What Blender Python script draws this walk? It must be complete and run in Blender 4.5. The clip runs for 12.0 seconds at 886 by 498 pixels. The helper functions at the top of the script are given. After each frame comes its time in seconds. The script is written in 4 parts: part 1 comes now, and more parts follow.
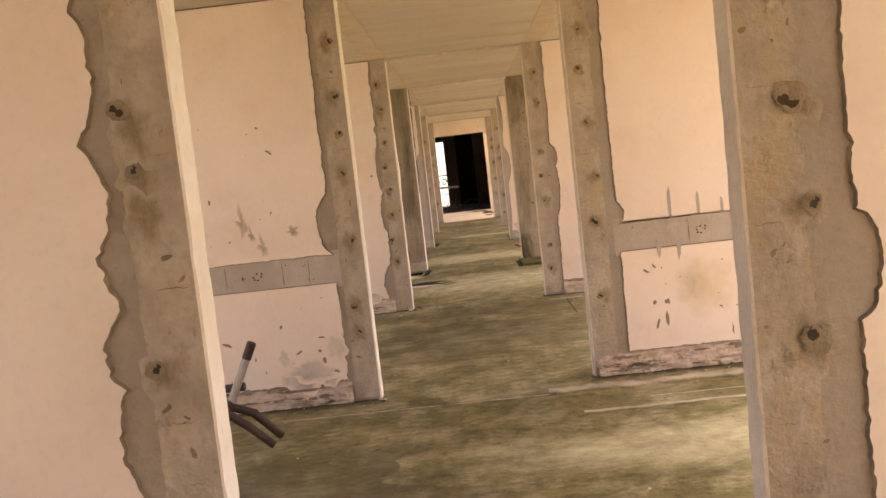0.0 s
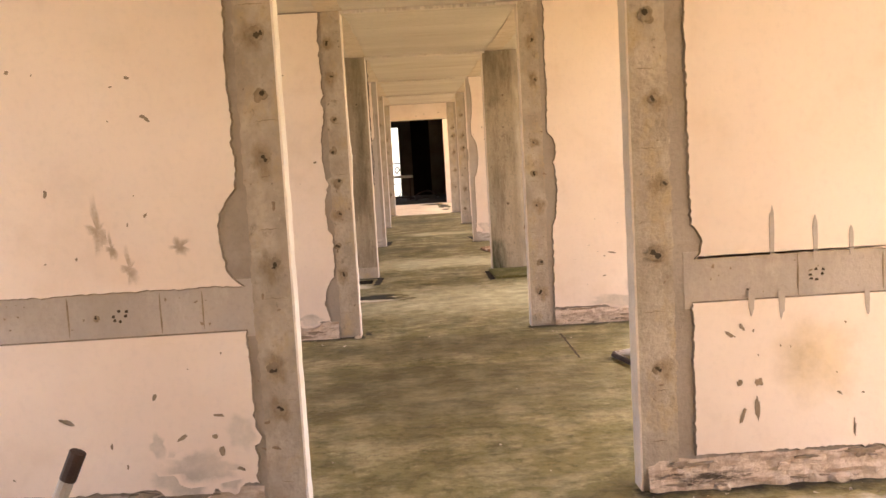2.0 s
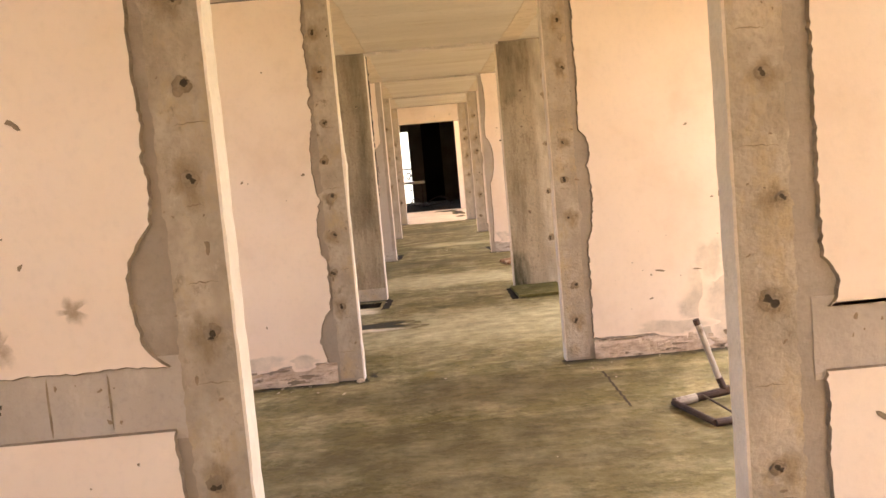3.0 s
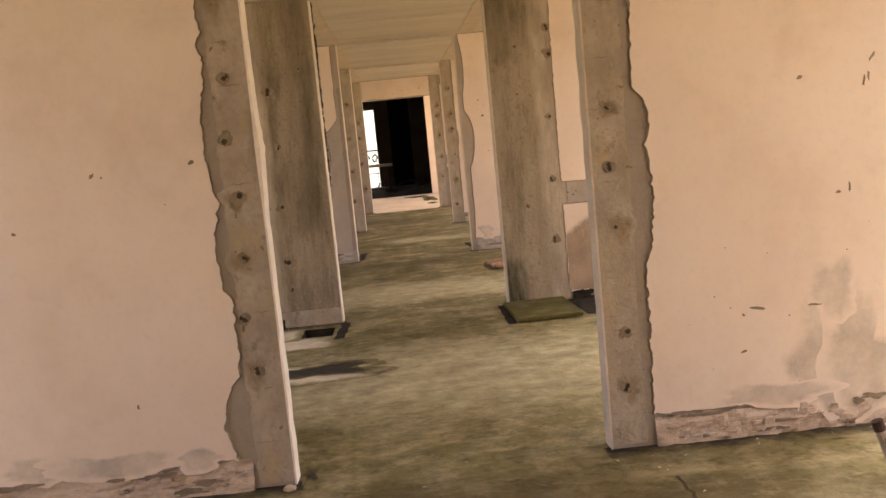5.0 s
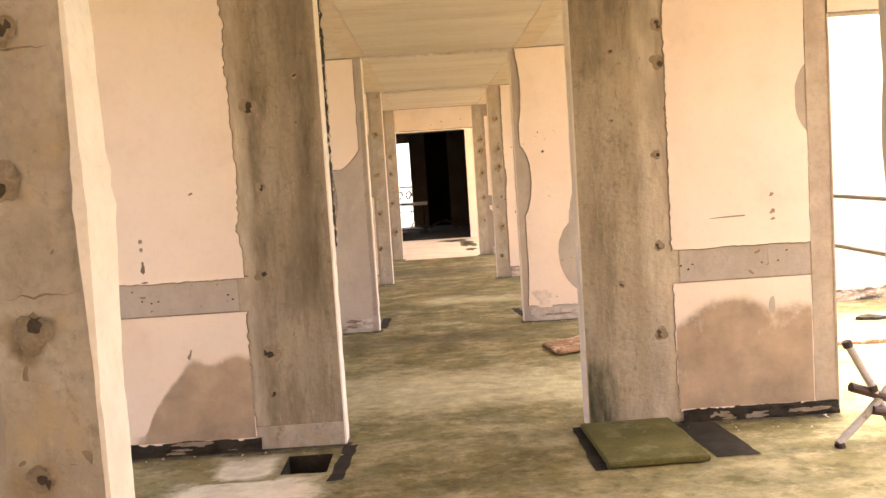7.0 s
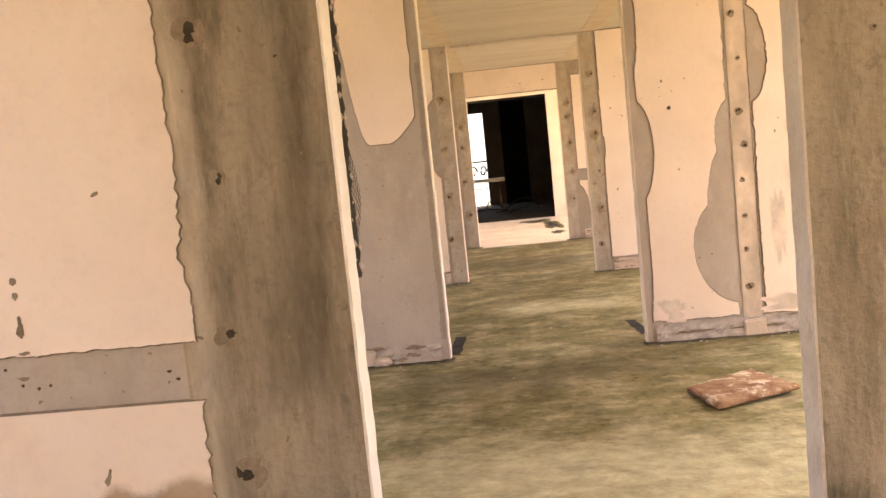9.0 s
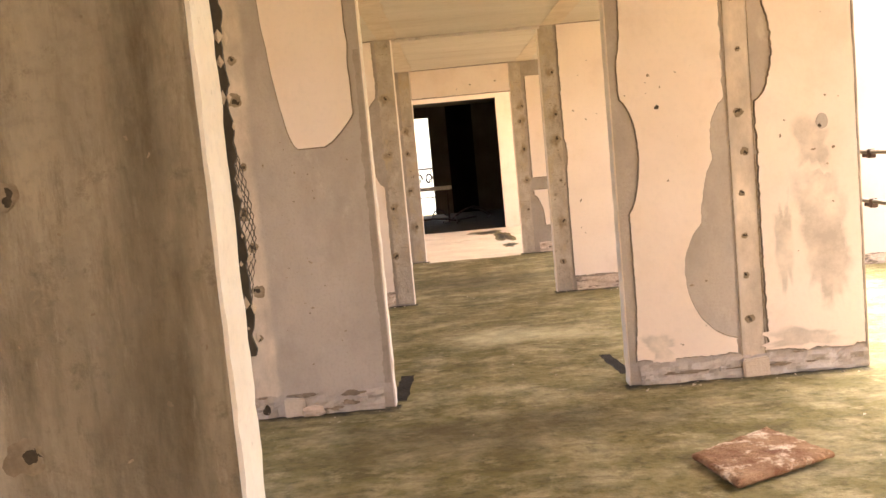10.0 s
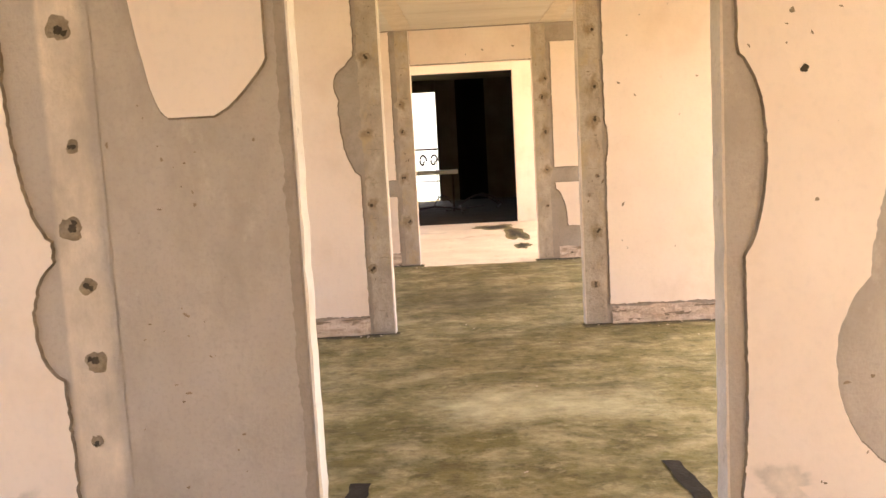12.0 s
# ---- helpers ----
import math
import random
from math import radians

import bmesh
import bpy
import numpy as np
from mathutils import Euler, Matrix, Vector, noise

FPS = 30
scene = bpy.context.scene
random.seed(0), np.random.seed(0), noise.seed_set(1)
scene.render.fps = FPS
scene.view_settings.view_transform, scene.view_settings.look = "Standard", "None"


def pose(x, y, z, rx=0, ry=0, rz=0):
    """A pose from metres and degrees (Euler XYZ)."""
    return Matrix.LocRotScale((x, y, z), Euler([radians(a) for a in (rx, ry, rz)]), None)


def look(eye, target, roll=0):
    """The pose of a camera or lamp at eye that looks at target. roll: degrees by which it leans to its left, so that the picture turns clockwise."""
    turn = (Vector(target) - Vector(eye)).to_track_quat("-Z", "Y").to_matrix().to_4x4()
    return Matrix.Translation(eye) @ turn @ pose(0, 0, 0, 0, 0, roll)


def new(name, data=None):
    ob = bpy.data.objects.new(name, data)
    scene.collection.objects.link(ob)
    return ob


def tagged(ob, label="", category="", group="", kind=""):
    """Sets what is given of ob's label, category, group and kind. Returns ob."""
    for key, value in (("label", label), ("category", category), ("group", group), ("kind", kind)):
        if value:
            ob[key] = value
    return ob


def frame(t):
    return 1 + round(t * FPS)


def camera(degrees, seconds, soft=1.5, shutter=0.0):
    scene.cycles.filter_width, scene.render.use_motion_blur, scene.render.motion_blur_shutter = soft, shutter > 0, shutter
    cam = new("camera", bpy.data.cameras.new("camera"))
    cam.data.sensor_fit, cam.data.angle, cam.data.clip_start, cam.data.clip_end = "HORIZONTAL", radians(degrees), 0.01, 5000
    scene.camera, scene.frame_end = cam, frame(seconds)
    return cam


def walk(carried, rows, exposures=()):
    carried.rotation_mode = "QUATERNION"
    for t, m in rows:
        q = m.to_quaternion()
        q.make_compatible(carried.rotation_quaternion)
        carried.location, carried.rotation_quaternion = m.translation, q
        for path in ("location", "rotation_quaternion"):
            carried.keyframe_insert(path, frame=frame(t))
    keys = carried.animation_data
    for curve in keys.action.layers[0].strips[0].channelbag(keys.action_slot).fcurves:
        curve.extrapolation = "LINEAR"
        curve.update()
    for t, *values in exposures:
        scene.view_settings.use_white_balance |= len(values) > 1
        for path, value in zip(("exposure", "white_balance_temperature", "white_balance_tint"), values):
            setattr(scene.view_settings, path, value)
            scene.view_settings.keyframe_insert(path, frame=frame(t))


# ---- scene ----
cam = camera(50.7, 12.0)
EXPOSURES = ((0, 3.13, 6300, 9), (1.0, 3.47, 6300, 8), (1.5, 3.35, 6300, 11), (2.5, 3.56, 6300, 9), (4.3, 2.84, 6400, 10), (4.5, 2.59, 6400, 10), (5.0, 2.8, 6400, 9), (5.5, 3.25, 6400, 9), (6, 3.32, 6400, 8), (6.5, 3.72, 6200, 8), (7, 3.65, 6200, 7), (7.5, 3.01, 6400, 9), (9.5, 3.64, 6300, 8), (10, 3.52, 6300, 8), (10.5, 3.27, 6300, 9), (11, 2.92, 6400, 9), (11.5, 2.92, 6400, 9), (12, 3.63, 6200, 6))
PATH = [
    (0, (-0.008, -0.472, 1.443), (-0.076, 1.519, 1.269), -6.4),
    (0.5, (-0.126, 0.113, 1.465), (-0.251, 2.104, 1.323), -3.6),
    (1, (-0.162, 0.551, 1.463), (-0.148, 2.534, 1.199), -4.8),
    (1.5, (-0.143, 1.096, 1.482), (-0.201, 3.083, 1.263), -4.3),
    (2, (-0.186, 1.704, 1.46), (-0.14, 3.693, 1.252), -3.3),
    (2.5, (-0.189, 2.302, 1.465), (-0.137, 4.294, 1.291), -5.2),
    (2.7, (-0.167, 2.555, 1.47), (-0.151, 4.546, 1.288), -5.2),
    (4.3, (-0.119, 4.428, 1.479), (-0.092, 6.416, 1.26), -4.6),
    (4.5, (-0.133, 4.698, 1.456), (-0.052, 6.686, 1.256), -3.8),
    (5, (-0.133, 5.258, 1.449), (-0.058, 7.242, 1.204), -5.5),
    (5.5, (-0.116, 5.882, 1.486), (-0.15, 7.866, 1.237), -6.3),
    (6, (-0.172, 6.478, 1.494), (-0.137, 8.458, 1.21), -6.1),
    (6.5, (-0.107, 7.073, 1.487), (-0.053, 9.064, 1.3), -7.3),
    (7, (-0.132, 7.647, 1.482), (-0.121, 9.64, 1.318), -3.7),
    (7.5, (-0.157, 8.223, 1.481), (-0.16, 10.214, 1.294), -4.4),
    (7.7, (-0.147, 8.481, 1.468), (-0.241, 10.471, 1.291), -5.6),
    (9.3, (-0.247, 10.355, 1.472), (-0.42, 12.337, 1.263), -5.3),
    (9.5, (-0.275, 10.587, 1.45), (-0.413, 12.574, 1.267), -3.4),
    (10, (-0.282, 11.123, 1.466), (-0.316, 13.112, 1.263), -5.3),
    (10.5, (-0.214, 11.684, 1.497), (-0.337, 13.668, 1.273), -5.2),
    (11, (-0.199, 12.307, 1.477), (-0.082, 14.29, 1.246), -4.4),
    (11.5, (-0.165, 12.924, 1.447), (-0.078, 14.91, 1.224), -6.7),
    (12, (-0.19, 13.46, 1.471), (-0.245, 15.444, 1.224), -3.1),
]
walk(cam, [(t, look(eye, target, roll)) for t, eye, target, roll in PATH], EXPOSURES)

# ---- light ----
world = bpy.data.worlds.new("sky_world")
scene.world = world
world.use_nodes = True
wn = world.node_tree
sky = wn.nodes.new("ShaderNodeTexSky")
sky.sky_type, sky.sun_disc = "NISHITA", False
sky.sun_elevation, sky.sun_rotation = radians(67), radians(47)
sky.air_density, sky.dust_density, sky.ozone_density = 0.5, 8.0, 0.0
wn.links.new(sky.outputs[0], wn.nodes["Background"].inputs[0])
wn.nodes["Background"].inputs[1].default_value = 0.15
sun = new("sun", bpy.data.lights.new("sun", "SUN"))
sun.data.energy, sun.data.angle, sun.data.color = 1.2, radians(12), (1.0, 0.93, 0.82)
sun.matrix_world = look((2.6, 2.4, 8.2), (0, 0, 0))

# ---- materials ----
def mat(name, base, alt, scale=3.0, fine=40.0, rough=0.85, bump=0.25, stain=None, stain_scale=1.2, stain_lo=0.55, stain_hi=0.7, stretch=(1, 1, 1), metal=0.0, fine_amt=0.35, dist=0.01, stain2=None, stain2_scale=0.9, stain2_lo=0.52, stain2_hi=0.72, soft=False, mottle=None, gloss=0.5):
    """Two scales of noise between two colours, an optional stain and a fine relief."""
    m = bpy.data.materials.new(name)
    m.use_nodes = True
    nt = m.node_tree
    N, L = nt.nodes, nt.links
    b = N["Principled BSDF"]
    b.inputs["Roughness"].default_value = rough
    b.inputs["Metallic"].default_value = metal
    b.inputs["Specular IOR Level"].default_value = gloss if rough < 0.9 else gloss * 0.3
    geo = N.new("ShaderNodeNewGeometry")
    mp = N.new("ShaderNodeMapping")
    mp.inputs["Scale"].default_value = stretch
    L.new(geo.outputs["Position"], mp.inputs[0])

    def noise_tex(s, det=4.0, r=0.6, plain_map=False):
        n = N.new("ShaderNodeTexNoise")
        n.inputs["Scale"].default_value, n.inputs["Detail"].default_value, n.inputs["Roughness"].default_value = s, det, r
        L.new(geo.outputs["Position"] if plain_map else mp.outputs[0], n.inputs["Vector"])
        return n

    def ramp(src, lo, hi):
        r = N.new("ShaderNodeMapRange")
        r.inputs["From Min"].default_value, r.inputs["From Max"].default_value = lo, hi
        L.new(src, r.inputs["Value"])
        return r.outputs[0]

    def mix(f, a, c):
        x = N.new("ShaderNodeMix")
        x.data_type = "RGBA"
        for sock, v in ((x.inputs[0], f), (x.inputs[6], a), (x.inputs[7], c)):
            if isinstance(v, (tuple, float)):
                sock.default_value = v if isinstance(v, float) else (*v, 1)
            else:
                L.new(v, sock)
        return x.outputs[2]

    big, small = noise_tex(scale), noise_tex(fine, 6.0, 0.6, True)
    col = mix(ramp(big.outputs[0], 0.32, 0.68), base, alt)
    dark = tuple(c * 0.6 for c in base)
    f = N.new("ShaderNodeMath")
    f.operation = "MULTIPLY"
    f.inputs[1].default_value = fine_amt
    L.new(ramp(small.outputs[0], 0.5, 0.75), f.inputs[0])
    col = mix(f.outputs[0], col, dark)
    if stain:
        st = noise_tex(stain_scale, 9.0, 0.70)
        col = mix(ramp(st.outputs[0], stain_lo, stain_hi), col, stain)
    if stain2:
        st2 = noise_tex(stain2_scale, 10.0, 0.74)
        col = mix(ramp(st2.outputs[0], stain2_lo, stain2_hi), col, stain2)
    if mottle:
        size, light, deep, lo, hi = mottle
        m1, m2 = noise_tex(size, 9.0, 0.78), noise_tex(size * 1.7, 9.0, 0.78, True)
        col = mix(ramp(m1.outputs[0], lo, hi), col, light)
        col = mix(ramp(m2.outputs[0], lo, hi + 0.04), col, deep)
    if soft:
        at = N.new("ShaderNodeAttribute")
        at.attribute_name = "inside"
        n3 = noise_tex(soft[0], 7.0, 0.7)
        nz = N.new("ShaderNodeMath")
        nz.operation = "MULTIPLY_ADD"
        nz.inputs[1].default_value, nz.inputs[2].default_value = 1.9, -0.95
        L.new(n3.outputs[0], nz.inputs[0])
        gate = N.new("ShaderNodeMath")
        gate.operation = "MULTIPLY"
        L.new(ramp(at.outputs["Fac"], 0.0, 0.4), gate.inputs[1])
        ad = N.new("ShaderNodeMath")
        ad.operation = "ADD"
        L.new(at.outputs["Fac"], ad.inputs[0])
        L.new(nz.outputs[0], ad.inputs[1])
        L.new(ramp(ad.outputs[0], 0.05, soft[2]), gate.inputs[0])
        cloud = noise_tex(soft[0] * 0.8, 8.0, 0.66)
        mott = mix(ramp(cloud.outputs[0], 0.34, 0.66), tuple(min(0.9, c * 1.14) for c in soft[1]), tuple(c * 0.68 for c in soft[1]))
        col = mix(gate.outputs[0], col, mott)
    L.new(col, b.inputs["Base Color"])
    bp = N.new("ShaderNodeBump")
    bp.inputs["Strength"].default_value, bp.inputs["Distance"].default_value = bump, dist
    L.new(small.outputs[0], bp.inputs["Height"])
    L.new(bp.outputs[0], b.inputs["Normal"])
    return m


PLASTER_LOOK = dict(base=(0.80, 0.66, 0.54), alt=(0.73, 0.58, 0.455), scale=1.1, fine=34, rough=0.8, bump=0.14, fine_amt=0.14, stain=(0.66, 0.51, 0.385), stain_scale=2.2, stain_lo=0.54, stain_hi=0.85, stain2=(0.56, 0.42, 0.30), stain2_scale=7.0, stain2_lo=0.68, stain2_hi=0.80)
FLOOR_LOOK = dict(gloss=0.15, base=(0.15, 0.118, 0.038), alt=(0.24, 0.188, 0.08), scale=1.0, fine=15, rough=0.78, bump=0.8, fine_amt=1.0, stain=(0.50, 0.41, 0.24), stain_scale=2.7, stain_lo=0.47, stain_hi=0.78, stretch=(0.9, 1.1, 1), dist=0.015, stain2=(0.075, 0.058, 0.022), stain2_scale=3.2, stain2_lo=0.47, stain2_hi=0.76, mottle=(5.5, (0.40, 0.325, 0.175), (0.07, 0.053, 0.019), 0.53, 0.70))
PLASTER = mat("cream_plaster", **PLASTER_LOOK)
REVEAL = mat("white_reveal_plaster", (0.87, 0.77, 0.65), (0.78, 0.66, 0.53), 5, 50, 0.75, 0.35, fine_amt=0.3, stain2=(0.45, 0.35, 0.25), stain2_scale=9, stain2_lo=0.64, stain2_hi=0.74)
CONCRETE_LOOK = dict(base=(0.48, 0.395, 0.30), alt=(0.33, 0.265, 0.195), scale=6.5, fine=42, rough=0.92, bump=0.9, fine_amt=0.6, stain=(0.43, 0.325, 0.195), stain_scale=5, stain_lo=0.52, stain_hi=0.68, stretch=(1.3, 1, 0.8), stain2=(0.19, 0.145, 0.09), stain2_scale=11, stain2_lo=0.58, stain2_hi=0.72, mottle=(14.0, (0.56, 0.465, 0.35), (0.24, 0.185, 0.125), 0.58, 0.76))
CONCRETE = mat("bare_concrete", **CONCRETE_LOOK)
RUSTY = mat("brown_bleed_stain", soft=(16.0, (0.29, 0.215, 0.13), 0.9), **CONCRETE_LOOK)
DARKGREY = mat("dark_grey_render", (0.38, 0.315, 0.25), (0.32, 0.26, 0.20), 3.0, 50, 0.92, 0.5, fine_amt=0.4, stain=(0.27, 0.215, 0.16), stain_scale=4, stain_lo=0.52, stain_hi=0.7)
# dark brown that paints the shadow line on broken plaster rims and in gaps
EDGE = mat("broken_edge_shadow", (0.20, 0.15, 0.10), (0.33, 0.25, 0.175), 12, 60, 0.95, 0.6, fine_amt=0.5)
PALECON = mat("pale_concrete", (0.62, 0.50, 0.38), (0.52, 0.41, 0.30), 4.5, 50, 0.92, 0.6, fine_amt=0.35, stain=(0.44, 0.32, 0.20), stain_scale=7, stain_lo=0.58, stain_hi=0.74)
COLUMN_LOOK = dict(base=(0.41, 0.33, 0.23), alt=(0.27, 0.212, 0.14), scale=2.6, fine=38, rough=0.92, bump=0.9, fine_amt=0.6, stain=(0.14, 0.106, 0.063), stain_scale=2.4, stain_lo=0.48, stain_hi=0.70, stretch=(2.3, 1, 0.5), stain2=(0.15, 0.12, 0.075), stain2_scale=6.5, stain2_lo=0.55, stain2_hi=0.72, mottle=(9.0, (0.44, 0.365, 0.26), (0.12, 0.095, 0.06), 0.56, 0.74))
COLUMN = mat("stained_column_concrete", **COLUMN_LOOK)
COLPALE = mat("pale_column_side", soft=(5.0, (0.52, 0.43, 0.32), 1.1), **COLUMN_LOOK)
COLDARK = mat("dark_column_streak", soft=(4.5, (0.14, 0.108, 0.067), 1.7), **COLUMN_LOOK)
COLMOSS = mat("black_mould", soft=(12.0, (0.075, 0.07, 0.035), 1.0), **COLUMN_LOOK)
GREY_LOOK = dict(base=(0.47, 0.395, 0.325), alt=(0.41, 0.34, 0.275), scale=2.0, fine=60, rough=0.9, bump=0.4, fine_amt=0.35, stain=(0.34, 0.28, 0.22), stain_scale=1.8, stain_lo=0.48, stain_hi=0.72, stretch=(1.2, 1, 0.7), stain2=(0.55, 0.47, 0.39), stain2_scale=5, stain2_lo=0.58, stain2_hi=0.78)
GREY = mat("grey_render", **GREY_LOOK)
GREYPALE = mat("pale_bare_strip", soft=(5.0, (0.64, 0.52, 0.40), 0.8), **GREY_LOOK)
CEIL = mat("ceiling_plaster", (0.62, 0.535, 0.45), (0.52, 0.435, 0.35), 1.3, 24, 0.9, 0.25, fine_amt=0.3, stain=(0.44, 0.33, 0.21), stain_scale=1.9, stain_lo=0.56, stain_hi=0.78, stretch=(0.4, 1.6, 1), stain2=(0.33, 0.24, 0.15), stain2_scale=4, stain2_lo=0.63, stain2_hi=0.78)
FLOOR = mat("mossy_concrete_floor", **FLOOR_LOOK)
PALE = mat("pale_screed", soft=(6.0, (0.66, 0.56, 0.40), 0.5), **FLOOR_LOOK)
LITFLOOR = mat("lit_sandy_floor", (0.74, 0.62, 0.45), (0.62, 0.50, 0.35), 2, 20, 0.9, 0.4, fine_amt=0.4, stain=(0.34, 0.26, 0.16), stain_scale=1.6, stain_lo=0.56, stain_hi=0.74)
DIRT_SHADE = mat("black_dirt_pit_shade", (0.022, 0.017, 0.012), (0.045, 0.034, 0.022), 8, 70, 0.95, 0.6, fine_amt=0.5)
SOFTBLACK = mat("soft_black_floor", soft=(9.0, (0.035, 0.027, 0.017), 0.8), **FLOOR_LOOK)
BRICK = mat("dusty_rubble", (0.62, 0.485, 0.37), (0.48, 0.36, 0.26), 9, 50, 0.95, 0.9, fine_amt=0.55, stain=(0.10, 0.073, 0.05), stain_scale=5, stain_lo=0.55, stain_hi=0.63, stretch=(0.55, 1, 2.6), stain2=(0.34, 0.235, 0.16), stain2_scale=9)
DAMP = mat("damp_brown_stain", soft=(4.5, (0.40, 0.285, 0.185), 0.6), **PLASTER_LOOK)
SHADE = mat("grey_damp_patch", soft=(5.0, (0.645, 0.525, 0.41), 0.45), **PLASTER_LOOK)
SCUFF = mat("brown_scuff", soft=(14.0, (0.40, 0.29, 0.19), 0.9), **PLASTER_LOOK)
# worn beige, also darkened for reveals turned from the stronger light
REVEAL_SHADED = mat("worn_shaded_reveal", (0.66, 0.545, 0.43), (0.54, 0.43, 0.32), 5, 50, 0.85, 0.5, fine_amt=0.4, stain2=(0.38, 0.29, 0.2), stain2_scale=8, stain2_lo=0.58, stain2_hi=0.74)
WORN = mat("worn_grey_surround", (0.48, 0.385, 0.29), (0.37, 0.285, 0.205), 5, 40, 0.85, 0.4, fine_amt=0.4, stain2=(0.25, 0.18, 0.12), stain2_scale=9, stain2_lo=0.62, stain2_hi=0.72)
HOLE = mat("chipped_hole", (0.05, 0.038, 0.026), (0.09, 0.065, 0.04), 20, 90, 0.95, 0.5)
POCK = mat("brown_pock", (0.17, 0.125, 0.08), (0.34, 0.25, 0.165), 9, 90, 0.95, 0.5)
CHIP = mat("chip_halo", (0.33, 0.255, 0.17), (0.22, 0.16, 0.10), 25, 90, 0.95, 0.9, fine_amt=0.6)
RUST = mat("rusty_tube", (0.035, 0.02, 0.016), (0.085, 0.048, 0.034), 10, 80, 0.6, 0.4, gloss=0.25)
TUBE = mat("worn_white_tube", (0.42, 0.365, 0.315), (0.29, 0.24, 0.20), 9, 70, 0.5, 0.3, stain=(0.12, 0.075, 0.05), stain_scale=9, stain_lo=0.56, stain_hi=0.64)
GREEN = mat("green_pipe_paint", (0.105, 0.14, 0.115), (0.16, 0.18, 0.14), 6, 60, 0.5, 0.3)
RAIL = mat("grey_rail_steel", (0.17, 0.135, 0.105), (0.24, 0.19, 0.15), 8, 60, 0.55, 0.3, metal=0.4)
SLAT = mat("dark_slats", (0.05, 0.032, 0.024), (0.10, 0.068, 0.048), 8, 60, 0.8, 0.4)
BOARD = mat("rotten_fibreboard", (0.40, 0.24, 0.13), (0.20, 0.095, 0.05), 9, 45, 0.95, 0.9, fine_amt=0.7, stain=(0.66, 0.50, 0.35), stain_scale=11, stain_lo=0.52, stain_hi=0.62, dist=0.02)
MOSSPAD = mat("mossy_slab", (0.088, 0.074, 0.020), (0.135, 0.112, 0.036), 5, 40, 0.92, 0.6, fine_amt=0.5, stain2=(0.22, 0.18, 0.09), stain2_scale=6)
MESHWIRE = mat("rusty_wire_mesh", (0.045, 0.034, 0.024), (0.08, 0.06, 0.04), 20, 90, 0.7, 0.3)
# end room colours: the dimness of the unlit room is put into them
DARKWALL = mat("dim_room_wall", (0.16, 0.125, 0.09), (0.10, 0.078, 0.055), 2, 40, 0.9, 0.3)
BLACK = mat("unlit_recess_black", (0.012, 0.009, 0.007), (0.018, 0.013, 0.01), 3, 40, 0.95, 0.2)
GROUND = mat("far_ground", (0.12, 0.11, 0.06), (0.08, 0.085, 0.04), 0.05, 1.0, 0.95, 0.1)


# ---- builders ----
def mesh_of(name, bm, material):
    me = bpy.data.meshes.new(name)
    bmesh.ops.recalc_face_normals(bm, faces=bm.faces)
    bm.to_mesh(me)
    bm.free()
    for mm in material if isinstance(material, (list, tuple)) else (material,):
        me.materials.append(mm)
    return me


def part(name, bm, material, parent=None, label=""):
    ob = new(name, mesh_of(name, bm, material))
    if parent:
        ob.parent = parent
    return tagged(ob, label)


def share(name, me, parent, m):
    ob = new(name, me)
    ob.parent = parent
    ob.matrix_basis = m
    return ob


def box(bm, x0, x1, y0, y1, z0, z1):
    v = [bm.verts.new((x, y, z)) for x in (x0, x1) for y in (y0, y1) for z in (z0, z1)]
    for f in ((0, 1, 3, 2), (4, 6, 7, 5), (0, 4, 5, 1), (2, 3, 7, 6), (0, 2, 6, 4), (1, 5, 7, 3)):
        bm.faces.new([v[i] for i in f])
    return v


def tube(bm, pts, r=0.016, sides=10):
    """A round tube along points, mitred at the bends."""
    pts = [Vector(p) for p in pts]
    rings = []
    for i, p in enumerate(pts):
        a = (pts[i] - pts[i - 1]).normalized() if i else (pts[1] - pts[0]).normalized()
        c = (pts[i + 1] - pts[i]).normalized() if i < len(pts) - 1 else a
        d = (a + c).normalized()
        q = d.to_track_quat("Z", "Y")
        rings.append([bm.verts.new(p + q @ Vector((r * math.cos(2 * math.pi * k / sides), r * math.sin(2 * math.pi * k / sides), 0))) for k in range(sides)])
    for A, B in zip(rings, rings[1:]):
        for k in range(sides):
            bm.faces.new((A[k], A[(k + 1) % sides], B[(k + 1) % sides], B[k]))
    bm.faces.new(rings[0][::-1])
    bm.faces.new(rings[-1])


def slab_from_outline(bm, outline, lift, thick, axis="y"):
    """A plate with the given outline: (x, z) on a wall whose face is at y = lift, or (x, y) on a floor at z = lift."""
    if axis == "y":
        a = [bm.verts.new((u, lift, v)) for u, v in outline]
        b = [bm.verts.new((u, lift - thick, v)) for u, v in outline]
    else:
        a = [bm.verts.new((u, v, lift)) for u, v in outline]
        b = [bm.verts.new((u, v, lift + thick)) for u, v in outline]
    bm.faces.new(a[::-1])
    bm.faces.new(b)
    n = len(a)
    for i in range(n):
        bm.faces.new((a[i], a[(i + 1) % n], b[(i + 1) % n], b[i]))


LIFTS = [0]


